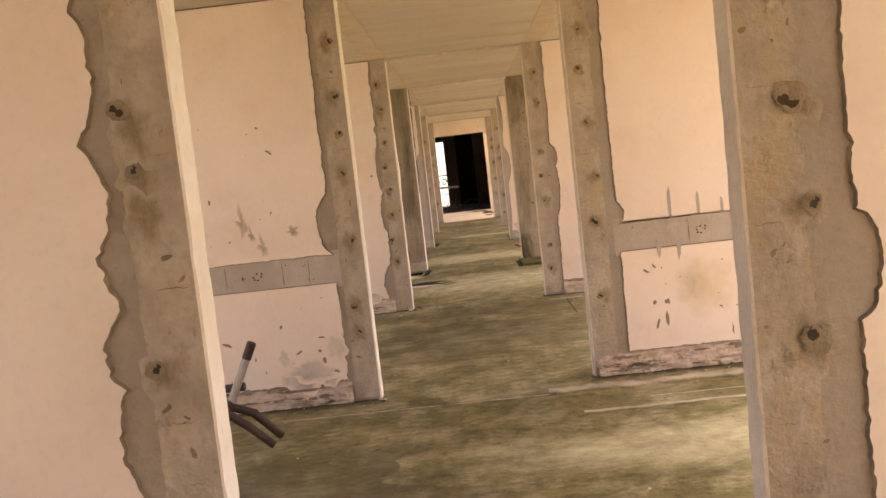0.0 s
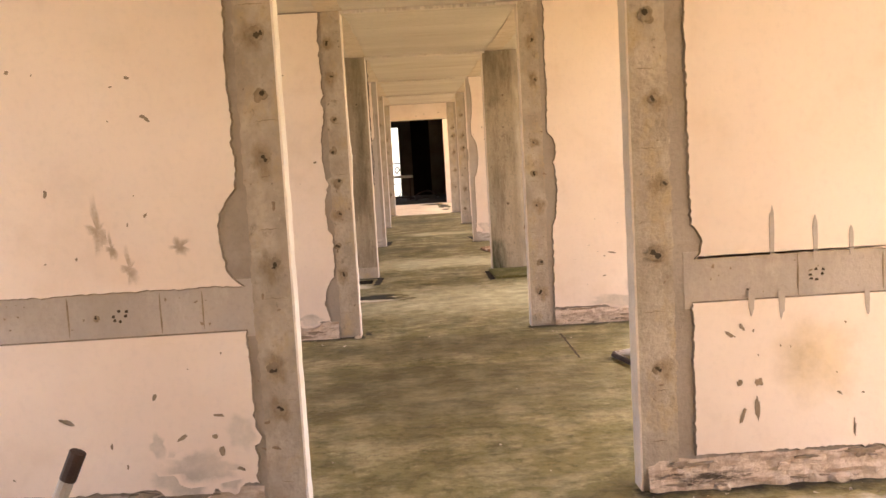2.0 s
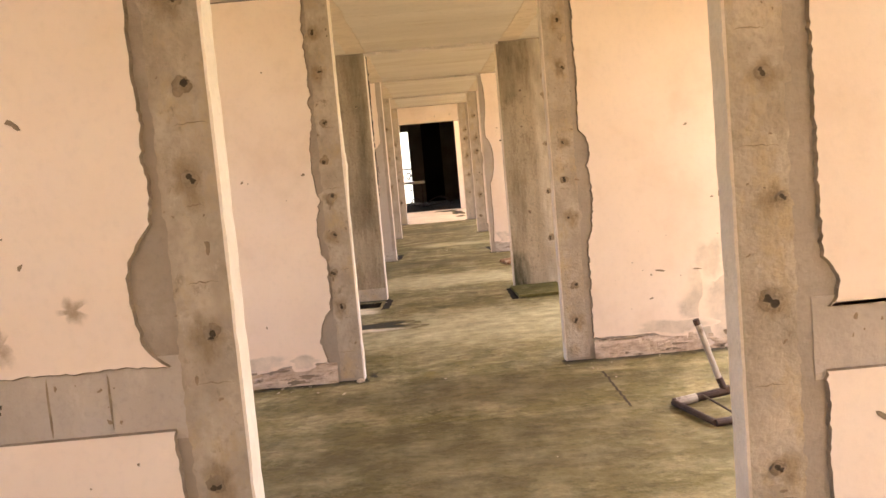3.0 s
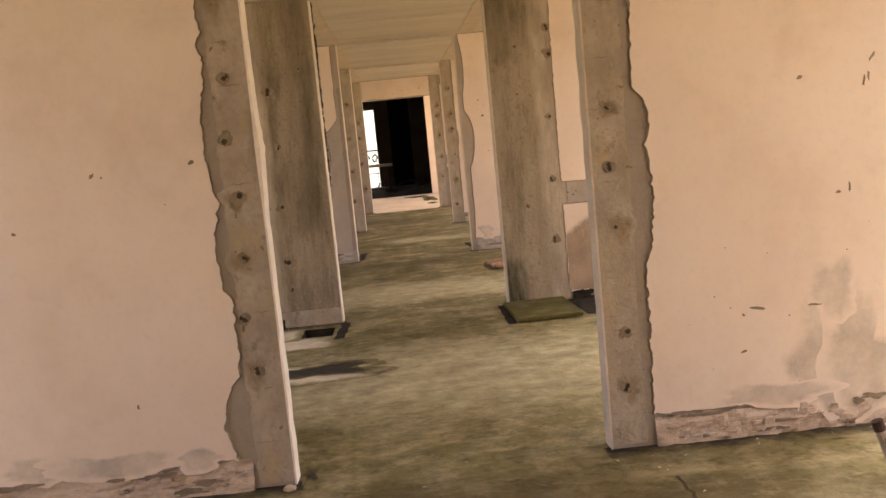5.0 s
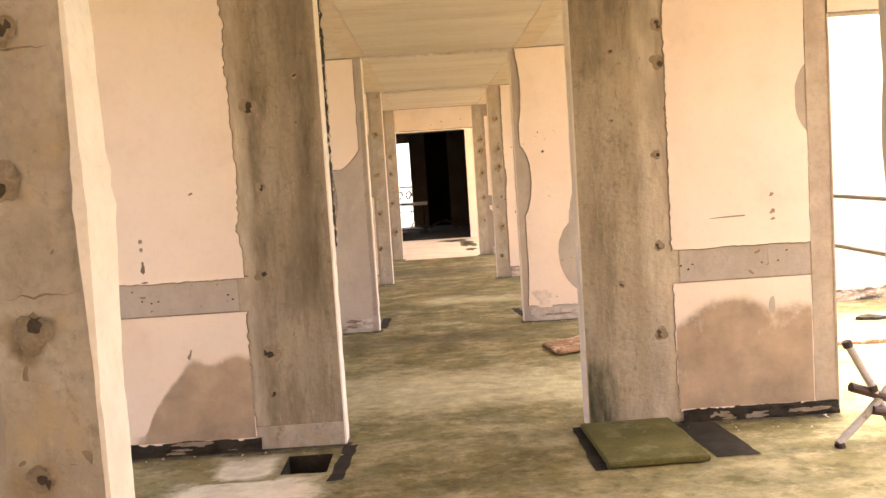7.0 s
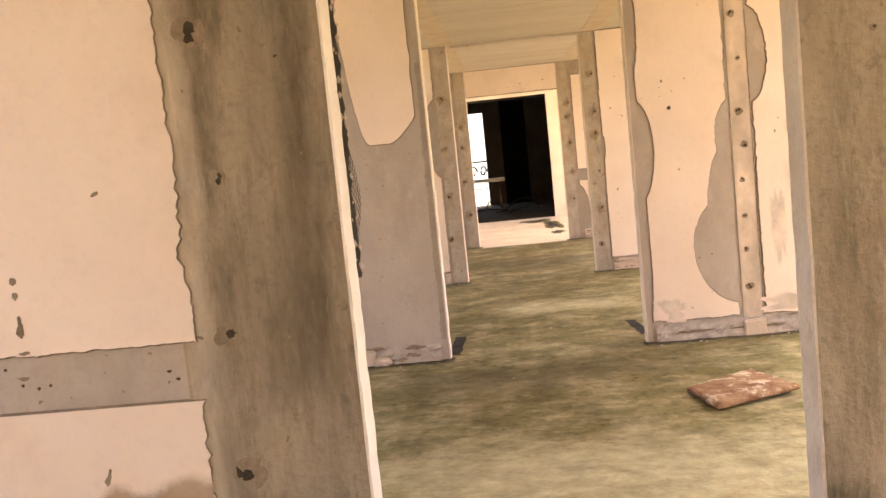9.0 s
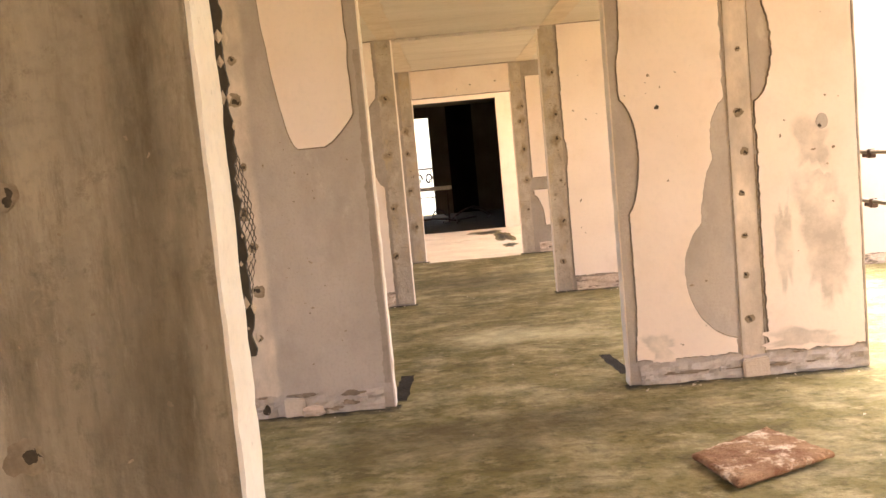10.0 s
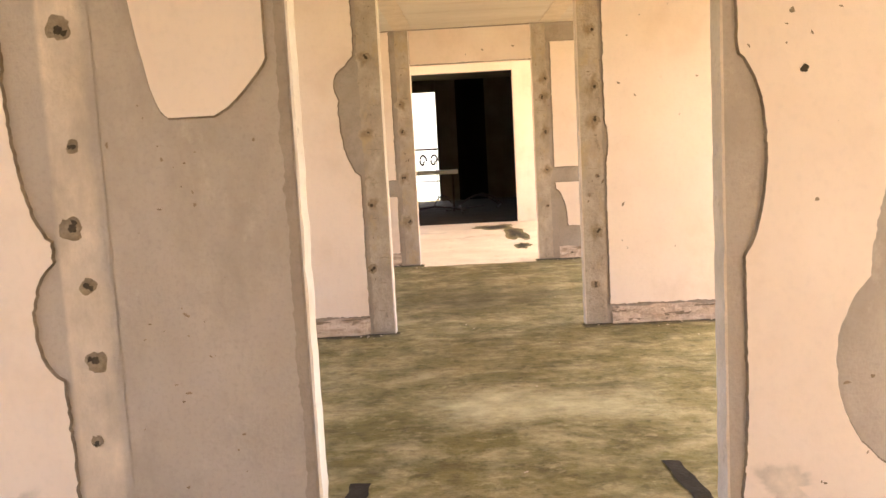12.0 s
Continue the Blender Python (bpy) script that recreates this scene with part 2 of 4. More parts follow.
def worn_plate(bm, outline, y, thick, chamfer=0.006, rows=None):
    """A sheet of plaster whose broken rim slopes back, its shadow line painted in a second, darker material."""
    n = len(outline)
    area = sum(outline[i][0] * outline[(i + 1) % n][1] - outline[(i + 1) % n][0] * outline[i][1] for i in range(n))
    sg = 1 if area > 0 else -1
    a, b = [], []
    for i, (u, v) in enumerate(outline):
        p, q = outline[i - 1], outline[(i + 1) % n]
        dx, dz = q[0] - p[0], q[1] - p[1]
        l_ = math.hypot(dx, dz) or 1.0
        a.append(bm.verts.new((u, y, v)))
        b.append(bm.verts.new((u - sg * dz / l_ * chamfer, y - thick, v + sg * dx / l_ * chamfer)))
    if rows and rows[1] > 7:
        m, k = rows
        for face in (a, b):
            lo, rt, lf = face[:m], face[m:m + k], face[m + k:][::-1]
            bm.faces.new(lf[4::-1] + lo + rt[:5])
            for i in range(4, k - 1):
                bm.faces.new((lf[i], rt[i], rt[i + 1], lf[i + 1]))
    else:
        bm.faces.new(a[::-1])
        bm.faces.new(b)
    for i in range(n):
        f = bm.faces.new((a[i], a[(i + 1) % n], b[(i + 1) % n], b[i]))
        f.material_index = 1


def soft_patch(bm, outline, lift, axis="y", rings=(1.0, 0.78, 0.56, 0.34, 0.12)):
    """A thin stain that fades out to its edge: the value "inside" runs from 0 at the rim to 0.8 within."""
    lay = bm.verts.layers.float.new("inside")
    LIFTS[0] = (LIFTS[0] + 1) % 7
    lift += (-0.00012 if axis == "y" else 0.0002) * LIFTS[0]
    cu, cv = sum(p[0] for p in outline) / len(outline), sum(p[1] for p in outline) / len(outline)
    put = (lambda u, v: (u, lift, v)) if axis == "y" else (lambda u, v: (u, v, lift))
    rows = []
    for i, k in enumerate(rings):
        row = [bm.verts.new(put(cu + (u - cu) * k, cv + (v - cv) * k)) for u, v in outline]
        for q in row:
            q[lay] = 0.8 * min(1.0, i / (len(rings) - 2))
        rows.append(row)
    n = len(outline)
    for A, B in zip(rows, rows[1:]):
        for i in range(n):
            bm.faces.new((A[i], A[(i + 1) % n], B[(i + 1) % n], B[i]))
    bm.faces.new(rows[-1])


def bite(z, bites):
    """How far the plaster has fallen back at height z."""
    d = 0.0
    for zc, half, depth in bites:
        u = (z - zc) / half
        if abs(u) < 1:
            d = max(d, depth * ((1 - u * u) ** 0.6 if half > 0 else (1 - abs(u)) ** 1.3))
    return d


def edge_line(x, z0, z1, sign, rag, bites, seed):
    """A worn edge from z0 up to z1 at x; sign is the way in which the plaster falls back."""
    n = max(2, int((z1 - z0) / 0.014))
    out = []
    for i in range(n + 1):
        z = z0 + (z1 - z0) * i / n
        w = rag * (noise.noise((seed, z * 3.0, 1.7)) * 0.9 + noise.noise((seed, z * 14, 5.1)) * 0.7 + noise.noise((seed, z * 37, 9.3)) * 0.5)
        out.append((x + sign * (bite(z, bites) + max(-0.003, w) + 0.003 * noise.noise((seed, z * 60, 4.4)) + (0.010 * abs(noise.noise((seed, z * 21, 6.2))) + 0.005 * noise.noise((seed, z * 52, 2.2)) if rag > 0.005 else 0.0)), z))
    return out


def plate(parent, x0, x1, y, z0, z1, rag0=0.0, rag1=0.0, bites0=(), bites1=(), seed=0.0, thick=0.014, material=None, name="plaster_panel", label="", wavy=0.006):
    """A sheet of plaster on a wall face at y, with its own worn edges."""
    left = edge_line(x0, z0, z1, 1, rag0, bites0, seed + 3.1)
    right = edge_line(x1, z0, z1, -1, rag1, bites1, seed + 8.7)
    low = []
    xa, xb = left[0][0], right[0][0]
    n = max(2, int((xb - xa) / 0.015))
    for i in range(1, n):
        x = xa + (xb - xa) * i / n
        low.append((x, z0 + wavy * (noise.noise((x * 5, seed, 2)) * 1.5 + noise.noise((x * 22, seed, 7)) + 0.7 * noise.noise((x * 55, seed, 1)))))
    bm = bmesh.new()
    worn_plate(bm, low + right + left[::-1], y, thick, rows=(len(low), len(right)))
    return part(name, bm, (material or PLASTER, EDGE), parent, label)


def blob_outline(cx, cz, rx, rz, seed, n=36, rough=0.25):
    out = []
    for i in range(n):
        a = 2 * math.pi * i / n
        k = 1 + rough * (noise.noise((math.cos(a) * 1.3 + seed, math.sin(a) * 1.3, seed * 2.1)) * 1.6 + 0.5 * noise.noise((math.cos(a) * 5 + seed, math.sin(a) * 5, 3.3)))
        out.append((cx + rx * k * math.cos(a), cz + rz * k * math.sin(a)))
    return out


def hole_mesh(seed):
    """A broken dowel hole: an uneven chipped rim round an off-centre dark pit."""
    bm = bmesh.new()
    n = 20
    rings = []
    for q, (r, y) in enumerate(((0.034, 0.0), (0.026, -0.003), (0.0125, -0.004), (0.005, -0.003))):
        ox, oz = 0.006 * q * math.sin(seed * 3), 0.005 * q * math.cos(seed * 5)
        row = []
        for k in range(n):
            a = 2 * math.pi * k / n
            f = 1 + 0.38 * noise.noise((math.cos(a) * 1.0 + seed, math.sin(a) * 1.0, q * 0.4)) + 0.3 * noise.noise((math.cos(a) * 3, math.sin(a) * 4 + seed, q))
            row.append(bm.verts.new((ox + r * f * math.cos(a), y, oz + r * f * math.sin(a))))
        rings.append(row)
    for q, (A, B) in enumerate(zip(rings, rings[1:])):
        for k in range(n):
            f = bm.faces.new((A[k], A[(k + 1) % n], B[(k + 1) % n], B[k]))
            f.material_index = 1 if q == 2 or (q == 1 and k > 16) else 0
    bm.faces.new(rings[-1]).material_index = 1
    return mesh_of("bolt_hole", bm, (CHIP, HOLE))


HOLES = [hole_mesh(1.3 + 2.7 * i) for i in range(6)]


def pock_mesh(seed):
    bm = bmesh.new()
    slab_from_outline(bm, blob_outline(0, 0, 0.011, 0.013, seed, 10, 0.5), 0.0, 0.0015)
    return mesh_of("pock_mark", bm, POCK)


POCKS = [pock_mesh(0.7 + 1.9 * i) for i in range(5)]


def holes(parent, x, y, zs, seed=0, size=1.0, bleed=True):
    rnd = random.Random(seed)
    for z in zs:
        if bleed and rnd.random() < 0.7:
            bm = bmesh.new()
            soft_patch(bm, blob_outline(x, z - 0.01, min(0.075, 0.06 * size), rnd.uniform(0.05, 0.1), seed + z, 24, 0.4), y - 0.0006)
            part("bleed_stain", bm, RUSTY, parent)
        s = size * rnd.uniform(0.45, 1.05)
        share("bolt_hole", rnd.choice(HOLES), parent, Matrix.LocRotScale((x + rnd.uniform(-0.03, 0.03), y - (0.0042 if bleed else 0.0), z), Euler((0, rnd.uniform(0, 6), 0)), (s, 1, s)))


def pocks(parent, x0, x1, y, z0, z1, count, seed, size=1.0):
    rnd = random.Random(seed)
    for _ in range(count):
        s = size * rnd.choice((0.25, 0.3, 0.35, 0.45, 0.6, 0.85))
        share("pock_mark", rnd.choice(POCKS), parent, Matrix.LocRotScale((rnd.uniform(x0, x1), y, rnd.uniform(z0, z1)), Euler((0, rnd.uniform(0, 6), 0)), (s, 1, s * rnd.uniform(0.7, 1.8))))


def rubble_base(parent, x0, x1, y, top, seed, material=None):
    """The broken strip at the foot of a wall where the skirting was torn off."""
    bm = bmesh.new()
    n = max(4, int((x1 - x0) / 0.025))
    rows = 7
    grid = []
    for i in range(n + 1):
        x = x0 + (x1 - x0) * i / n
        col = []
        for j in range(rows + 1):
            k = j / rows
            z = top * k * (1 + 0.16 * noise.noise((x * 6, seed, 4))) if j else 0.0
            out = 0.026 * (1 - k) ** 0.7 + 0.02 * (noise.noise((x * 13, z * 25, seed)) + 0.5 * noise.noise((x * 40, z * 50, seed)))
            col.append(bm.verts.new((x, y - max(0.0015, out), z)))
        grid.append(col)
    for A, B in zip(grid, grid[1:]):
        for j in range(rows):
            bm.faces.new((A[j], B[j], B[j + 1], A[j + 1]))
    rnd = random.Random(int(seed * 10))
    # raised dark flecks standing for the shade of gaps in the strip
    for _ in range(int((x1 - x0) / 0.16)):
        bg = bmesh.new()
        slab_from_outline(bg, blob_outline(rnd.uniform(x0 + 0.08, x1 - 0.08), top * rnd.choice((0.2, 0.45, 0.85, 0.95)), rnd.uniform(0.02, 0.10), rnd.uniform(0.005, 0.014), rnd.uniform(0, 50), 24, 0.6), y - 0.006, rnd.uniform(0.012, 0.02))
        part("dark_gap", bg, EDGE, parent)
    # broken bits of render still sticking to the strip
    bg = bmesh.new()
    for _ in range(int((x1 - x0) * (34 if material is None or material is BRICK else 8))):
        r = rnd.choice((0.005, 0.007, 0.01, 0.014, 0.02))
        c = Vector((rnd.uniform(x0 + 0.03, x1 - 0.03), y - rnd.uniform(0.006, 0.022), rnd.uniform(0.005, top * 0.8)))
        vs = []
        for q in range(8):
            d = Vector(((q & 1) * 2 - 1, ((q >> 1) & 1) * 2 - 1, (q >> 2) * 2 - 1))
            vs.append(bg.verts.new(c + Vector((d.x * r * rnd.uniform(0.6, 1.5), d.y * r * rnd.uniform(0.3, 0.8), d.z * r * rnd.uniform(0.4, 0.9)))))
        for f in ((0, 2, 3, 1), (4, 5, 7, 6), (0, 1, 5, 4), (2, 6, 7, 3), (0, 4, 6, 2), (1, 3, 7, 5)):
            bg.faces.new([vs[i] for i in f])
    part("skirting_rubble", bg, material or BRICK, parent)
    part("torn_skirting", bm, material or BRICK, parent, "crumbling brown rubble strip at the foot of the wall")


def floor_patch(name, outline, material, label, lift=0.004, thick=0.002, kind="stuff"):
    bm = bmesh.new()
    soft_patch(bm, outline, lift, "z")
    return tagged(part(name, bm, material), label, "dirt", kind=kind)


# ---- plan ----
TH = 0.10
CEILING = 2.6
WALLS = (1.93, 5.46, 9.2, 12.79, 16.55, 20.31, 23.91)
OPEN_L, OPEN_R = -0.72, 0.68
END, JAMB, OUT, HEAD = 2.05, 2.98, 5.0, 2.2
ENDS = (END, 2.4, END, END, END, END, END)


def crosswall(k, th=TH, left=OPEN_L, right=OPEN_R, head=None):
    """The bare core of one cross wall: two piers, the side doorways and the balcony partitions."""
    y = WALLS[k]
    END = ENDS[k]
    bm = bmesh.new()
    for s, edge in ((-1, left), (1, right)):
        box(bm, *sorted((edge, s * END)), y, y + th, 0, CEILING)
        box(bm, *sorted((s * END, s * JAMB)), y + 0.002, y + th - 0.002, HEAD, CEILING)
        box(bm, *sorted((s * JAMB, s * OUT)), y, y + th, 0, CEILING)
    if head:
        box(bm, left, right, y + 0.002, y + th - 0.002, head, CEILING)
    w = part("wall_%d" % k, bm, GREY if k in (3, 4) else DARKGREY)
    tagged(w, "cross wall of bare concrete with broken cream plaster", "wall", kind="structure")
    # plaster on the reveals: white at left, worn beige darkened for shade at right
    for s, edge in ((-1, left), (1, right)):
        if k not in (3, 4):
            bm = bmesh.new()
            o = edge_line(edge + s * 0.15, 0.02, CEILING - 0.004, s, 0.008, (), k * 2.3 + s)
            slab_from_outline(bm, [(edge, CEILING - 0.004), (edge, 0.02)] + o, y, 0.005)
            pocks(w, *sorted((edge + s * 0.02, edge + s * 0.16)), y - 0.005, 0.1, 2.5, 16, k * 10 + s + 300, 0.9)
            part("bare_strip", bm, CONCRETE, w, "bare concrete strip where a partition was cut away")
        bm = bmesh.new()
        n = 80
        cols = []
        for i in range(n + 1):
            z = CEILING * i / n
            o = 0.006 * noise.noise((z * 9, k, s)) + 0.004 * noise.noise((z * 40, k, s))
            if k == 2 and s < 0:
                o += 0.02 * math.exp(-((z - 1.45) / 0.16) ** 2) * (1 + noise.noise((z * 30, 1, 2)))
            cols.append([bm.verts.new((edge - s * dx, yy, z)) for dx, yy in ((0, y - 0.004 - abs(o)), (0.009 + o * 0.6, y - 0.004 - abs(o)), (0.010 + o * 0.6, y + th + 0.01), (0, y + th + 0.01))])
        for A, B in zip(cols, cols[1:]):
            for j in range(4):
                bm.faces.new((A[j], A[(j + 1) % 4], B[(j + 1) % 4], B[j]))
        bm.faces.new(cols[0])
        bm.faces.new(cols[-1][::-1])
        part("reveal", bm, REVEAL if s < 0 else REVEAL_SHADED, w, "plastered edge of the opening, right side darkened for shade")
        # side doorway: reveal, back face and partition plaster
        bm = bmesh.new()
        box(bm, *sorted((s * END, s * (END + 0.012))), y - 0.010, y + th + 0.01, 0.0, HEAD)
        part("door_reveal", bm, WORN, w)
        plate(w, *sorted((s * (JAMB + 0.004), s * (OUT - 0.01))), y - 0.001, 0.10, CEILING - 0.01, 0.004, 0.004, seed=k * 7 + s, name="partition_plaster")
        plate(w, *sorted((s * END, s * JAMB)), y - 0.001, HEAD + 0.004, CEILING - 0.005, seed=k * 5 + s, name="lintel_plaster")
        bm = bmesh.new()
        box(bm, *sorted((edge - s * 0.001, s * END)), y + th, y + th + 0.012, 0.12, CEILING - 0.005)
        part("back_plaster", bm, PLASTER, w)
        bm = bmesh.new()
        box(bm, *sorted((s * JAMB, s * (OUT - 0.01))), y + th, y + th + 0.012, 0.1, CEILING - 0.005)
        part("back_plaster", bm, PLASTER, w)
        rubble_base(w, *sorted((s * JAMB, s * OUT)), y, 0.12, k + s)
        # floor strip, darkest against the wall and fading out away from it
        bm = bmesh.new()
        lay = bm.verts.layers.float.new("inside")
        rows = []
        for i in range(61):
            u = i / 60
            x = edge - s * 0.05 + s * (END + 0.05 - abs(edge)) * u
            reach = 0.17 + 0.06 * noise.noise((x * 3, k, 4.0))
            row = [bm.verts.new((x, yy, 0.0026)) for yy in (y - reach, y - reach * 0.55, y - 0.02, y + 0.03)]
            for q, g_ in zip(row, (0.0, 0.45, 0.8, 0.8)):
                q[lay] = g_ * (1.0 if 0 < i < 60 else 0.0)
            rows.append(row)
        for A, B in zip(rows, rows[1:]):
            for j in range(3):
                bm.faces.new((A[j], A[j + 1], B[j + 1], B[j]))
        part("dark_foot_line", bm, SOFTBLACK, w, "dark line along the foot of the wall")
        if k not in (3, 4):
            # uneven joints across the bare strip
            rj = random.Random(k * 9 + s)
            z = rj.uniform(0.1, 0.3)
            while z < 2.5:
                xa = edge + s * rj.uniform(0.0, 0.05)
                xb = edge + s * rj.uniform(0.09, 0.145)
                top = [(xa + (xb - xa) * i / 12, z + 0.008 * noise.noise((i * 0.5, z, k)) + 0.0025 * (1 - abs(i - 6) / 6)) for i in range(13)]
                low_ = [(u_, v_ - 0.0045 * (1 - abs(i - 6) / 6.01)) for i, (u_, v_) in enumerate(top)]
                bm = bmesh.new()
                slab_from_outline(bm, top + low_[::-1], y - 0.004, 0.0018)
                part("strip_joint", bm, CHIP, w)
                z += rj.uniform(0.16, 0.42)
    return w


bm = bmesh.new()
xs = [-OUT, -4, -3, -2, -1.5, -1.01, -0.77, -0.3, 0.3, 1, 2, 3, 4, OUT]
ys = [-1.9 + 1.0 * j for j in range(14)] + [12.27, 12.62] + [13.1 + j for j in range(21)] + [34.1]
g = [[bm.verts.new((x, y, 0.0)) for y in ys] for x in xs]
for i in range(len(xs) - 1):
    for j in range(len(ys) - 1):
        if not (i == 5 and j == 14):
            bm.faces.new((g[i][j], g[i + 1][j], g[i + 1][j + 1], g[i][j + 1]))
# pit faces take the black slot, painting the shade inside the hole
pit = [bm.verts.new((x, y, -0.16)) for x, y in ((-1.01, 12.27), (-0.77, 12.27), (-0.77, 12.62), (-1.01, 12.62))]
rim = [g[5][14], g[6][14], g[6][15], g[5][15]]
for i in range(4):
    bm.faces.new((rim[i], rim[(i + 1) % 4], pit[(i + 1) % 4], pit[i])).material_index = 1
bm.faces.new(pit).material_index = 1
low = [bm.verts.new((x, y, -0.25)) for x, y in ((-OUT, -1.9), (OUT, -1.9), (OUT, 34.1), (-OUT, 34.1))]
bm.faces.new(low)
tagged(part("floor", bm, (FLOOR, DIRT_SHADE)), "mossy olive stained bare concrete floor", "floor", kind="structure")

bm = bmesh.new()
box(bm, -3.02, 3.02, -1.9, 34.1, CEILING, CEILING + 0.22)
tagged(part("ceiling", bm, CEIL), "cream ceiling with brown damp streaks", "ceiling", kind="structure")
# grey scars on the ceiling where the partitions stood
for k in range(6):
    y0, y1 = WALLS[k] + TH + 0.02, WALLS[k + 1] - 0.02
    for s in (-1, 1):
        bm = bmesh.new()
        L_ = edge_line(s * 0.79 - 0.09, y0, y1, -1, 0.02, (), k + 0.3 * s)
        R_ = edge_line(s * 0.79 + 0.09, y0, y1, 1, 0.02, (), k + 5 + 0.3 * s)
        slab_from_outline(bm, L_ + R_[::-1], CEILING - 0.006, 0.003, "z")
        tagged(part("ceiling_scar", bm, PALECON), "grey concrete strip left on the ceiling by a removed partition", "trim", kind="structure")
    bm = bmesh.new()
    U = edge_line(WALLS[k] - 0.03, OPEN_L, OPEN_R, 1, 0.03, (), k + 40)
    V = edge_line(WALLS[k] + TH, OPEN_L, OPEN_R, -1, 0.03, (), k + 50)
    slab_from_outline(bm, [(b_, a_) for a_, b_ in U] + [(b_, a_) for a_, b_ in V[::-1]], CEILING - 0.03, 0.026, "z")
    tagged(part("ceiling_joint", bm, CEIL), "rough plaster ridge on the ceiling over an opening", "trim", kind="structure")

# pale overlay that paints the strong daylight on the last bay's floor
bm = bmesh.new()
e0 = [(x, 23.75 + 0.10 * noise.noise((x * 2, 1, 1)) + 0.05 * noise.noise((x * 9, 2, 1))) for x in [-OUT + 0.02 + (2 * OUT - 0.04) * i / 160 for i in range(161)]]
slab_from_outline(bm, e0 + [(OUT - 0.02, 28.40), (-OUT + 0.02, 28.40)], 0.001, 0.0015, "z")
tagged(part("floor_last_bay", bm, LITFLOOR), "sandy floor of the last bay, daylight painted pale", "floor", kind="structure")
bm = bmesh.new()
box(bm, -OUT, OUT, -1.9, -1.7, 0, CEILING)
tagged(part("wall_rear", bm, PLASTER), "cream plastered wall closing the row of rooms", "wall", kind="structure")
bm = bmesh.new()
box(bm, -3000, 3000, -3000, 3000, -9.2, -9.0)
tagged(part("ground", bm, GROUND), "dry open ground far below the building", "ground", kind="structure")

# ---- cross walls and their plaster ----
BAND_LO, BAND_HI = 0.79, 0.965


def banded(w, y, x0, x1, rag0, rag1, b0, b1, seed, zlow=0.14):
    """Plaster above and below a bare horizontal band."""
    plate(w, x0, x1, y, BAND_HI, CEILING - 0.004, rag0, rag1, b0, b1, seed)
    plate(w, x0, x1, y, zlow, BAND_LO, rag0, rag1, b0, b1, seed + 2, wavy=0.012)


def grey_band(w, y, x0, x1):
    """Bare render strip, with the clustered screw holes and seams left by the shelf."""
    bm = bmesh.new()
    box(bm, x0, x1, y - 0.003, y, BAND_LO - 0.03, BAND_HI + 0.03)
    part("grey_band", bm, GREY, w, "grey render band left by a removed shelf")


def plain(w, y, x0, x1, rag0, rag1, b0, b1, seed, zlow=0.14):
    plate(w, x0, x1, y, zlow, CEILING - 0.004, rag0, rag1, b0, b1, seed, wavy=0.012)


def feet(w, k, xl, xr):
    y, END = WALLS[k], ENDS[k]
    rubble_base(w, -END, xl, y, 0.13, k * 3.3, GREY if k == 4 else BRICK)
    rubble_base(w, xr, END, y, 0.13, k * 3.3 + 9, GREY if k == 4 else BRICK)


w = crosswall(0, left=-0.742, right=0.69)
y = WALLS[0]
plain(w, y, -END, -0.93, 0, 0.04, (), ((1.60, -0.13, 0.05), (1.30, -0.11, 0.05), (1.03, -0.14, 0.07), (0.82, 0.16, 0.05), (1.95, -0.1, 0.03)), 11)
plain(w, y, 0.95, END, 0.014, 0, ((1.08, 0.14, 0.06),), (), 12)
holes(w, -0.85, y - 0.005, (0.42, 1.0, 1.52, 1.68, 2.2), 1, 1.3)
for z_, r_z in ((1.62, 0.10), (1.40, 0.08), (2.05, 0.09)):
    bm = bmesh.new()
    soft_patch(bm, blob_outline(-0.845, z_, 0.055, r_z, z_ * 3, 24, 0.4), y - 0.0056)
    part("bleed_stain", bm, RUSTY, w)
holes(w, 0.83, y - 0.005, (0.35, 0.9, 1.25, 1.52, 2.1), 2, 1.2)
feet(w, 0, -0.72, 0.68)

w = crosswall(1)
y = WALLS[1]
banded(w, y, -2.4, -0.90, 0, 0.010, (), ((1.16, 0.19, 0.085),), 21)
banded(w, y, 0.90, 2.4, 0.012, 0, ((1.03, 0.07, 0.04),), (), 22)
grey_band(w, y, -2.398, -0.875)
grey_band(w, y, 0.875, 2.398)
holes(w, -0.80, y - 0.005, (0.45, 0.62, 1.05, 1.47, 1.72, 1.96, 2.3), 3)
holes(w, 0.78, y - 0.005, (0.52, 1.0, 1.28, 1.62, 1.95, 2.2), 4)
holes(w, -1.5, y - 0.003, (0.87,), 5, 0.5, False)
pocks(w, -2.0, -0.95, y - 0.0145, 0.2, 0.75, 8, 6)
pocks(w, -2.0, -1.2, y - 0.0145, 1.05, 2.1, 12, 7)
pocks(w, 0.95, 2.0, y - 0.0145, 0.2, 0.75, 16, 8)
pocks(w, -2.0, -0.95, y - 0.003, 0.81, 0.95, 16, 9, 0.7)
pocks(w, 0.95, 2.0, y - 0.003, 0.81, 0.95, 14, 10, 0.7)
for x, z in ((1.236, 0.19), (1.415, 0.15), (1.564, 0.10)):
    bm = bmesh.new()
    slab_from_outline(bm, blob_outline(x, 0.955 + z / 2, 0.010, z * 0.62, x, 20, 0.2), y - 0.0145, 0.002)
    part("chased_slot", bm, GREY, w, "grey chased slot above the band")
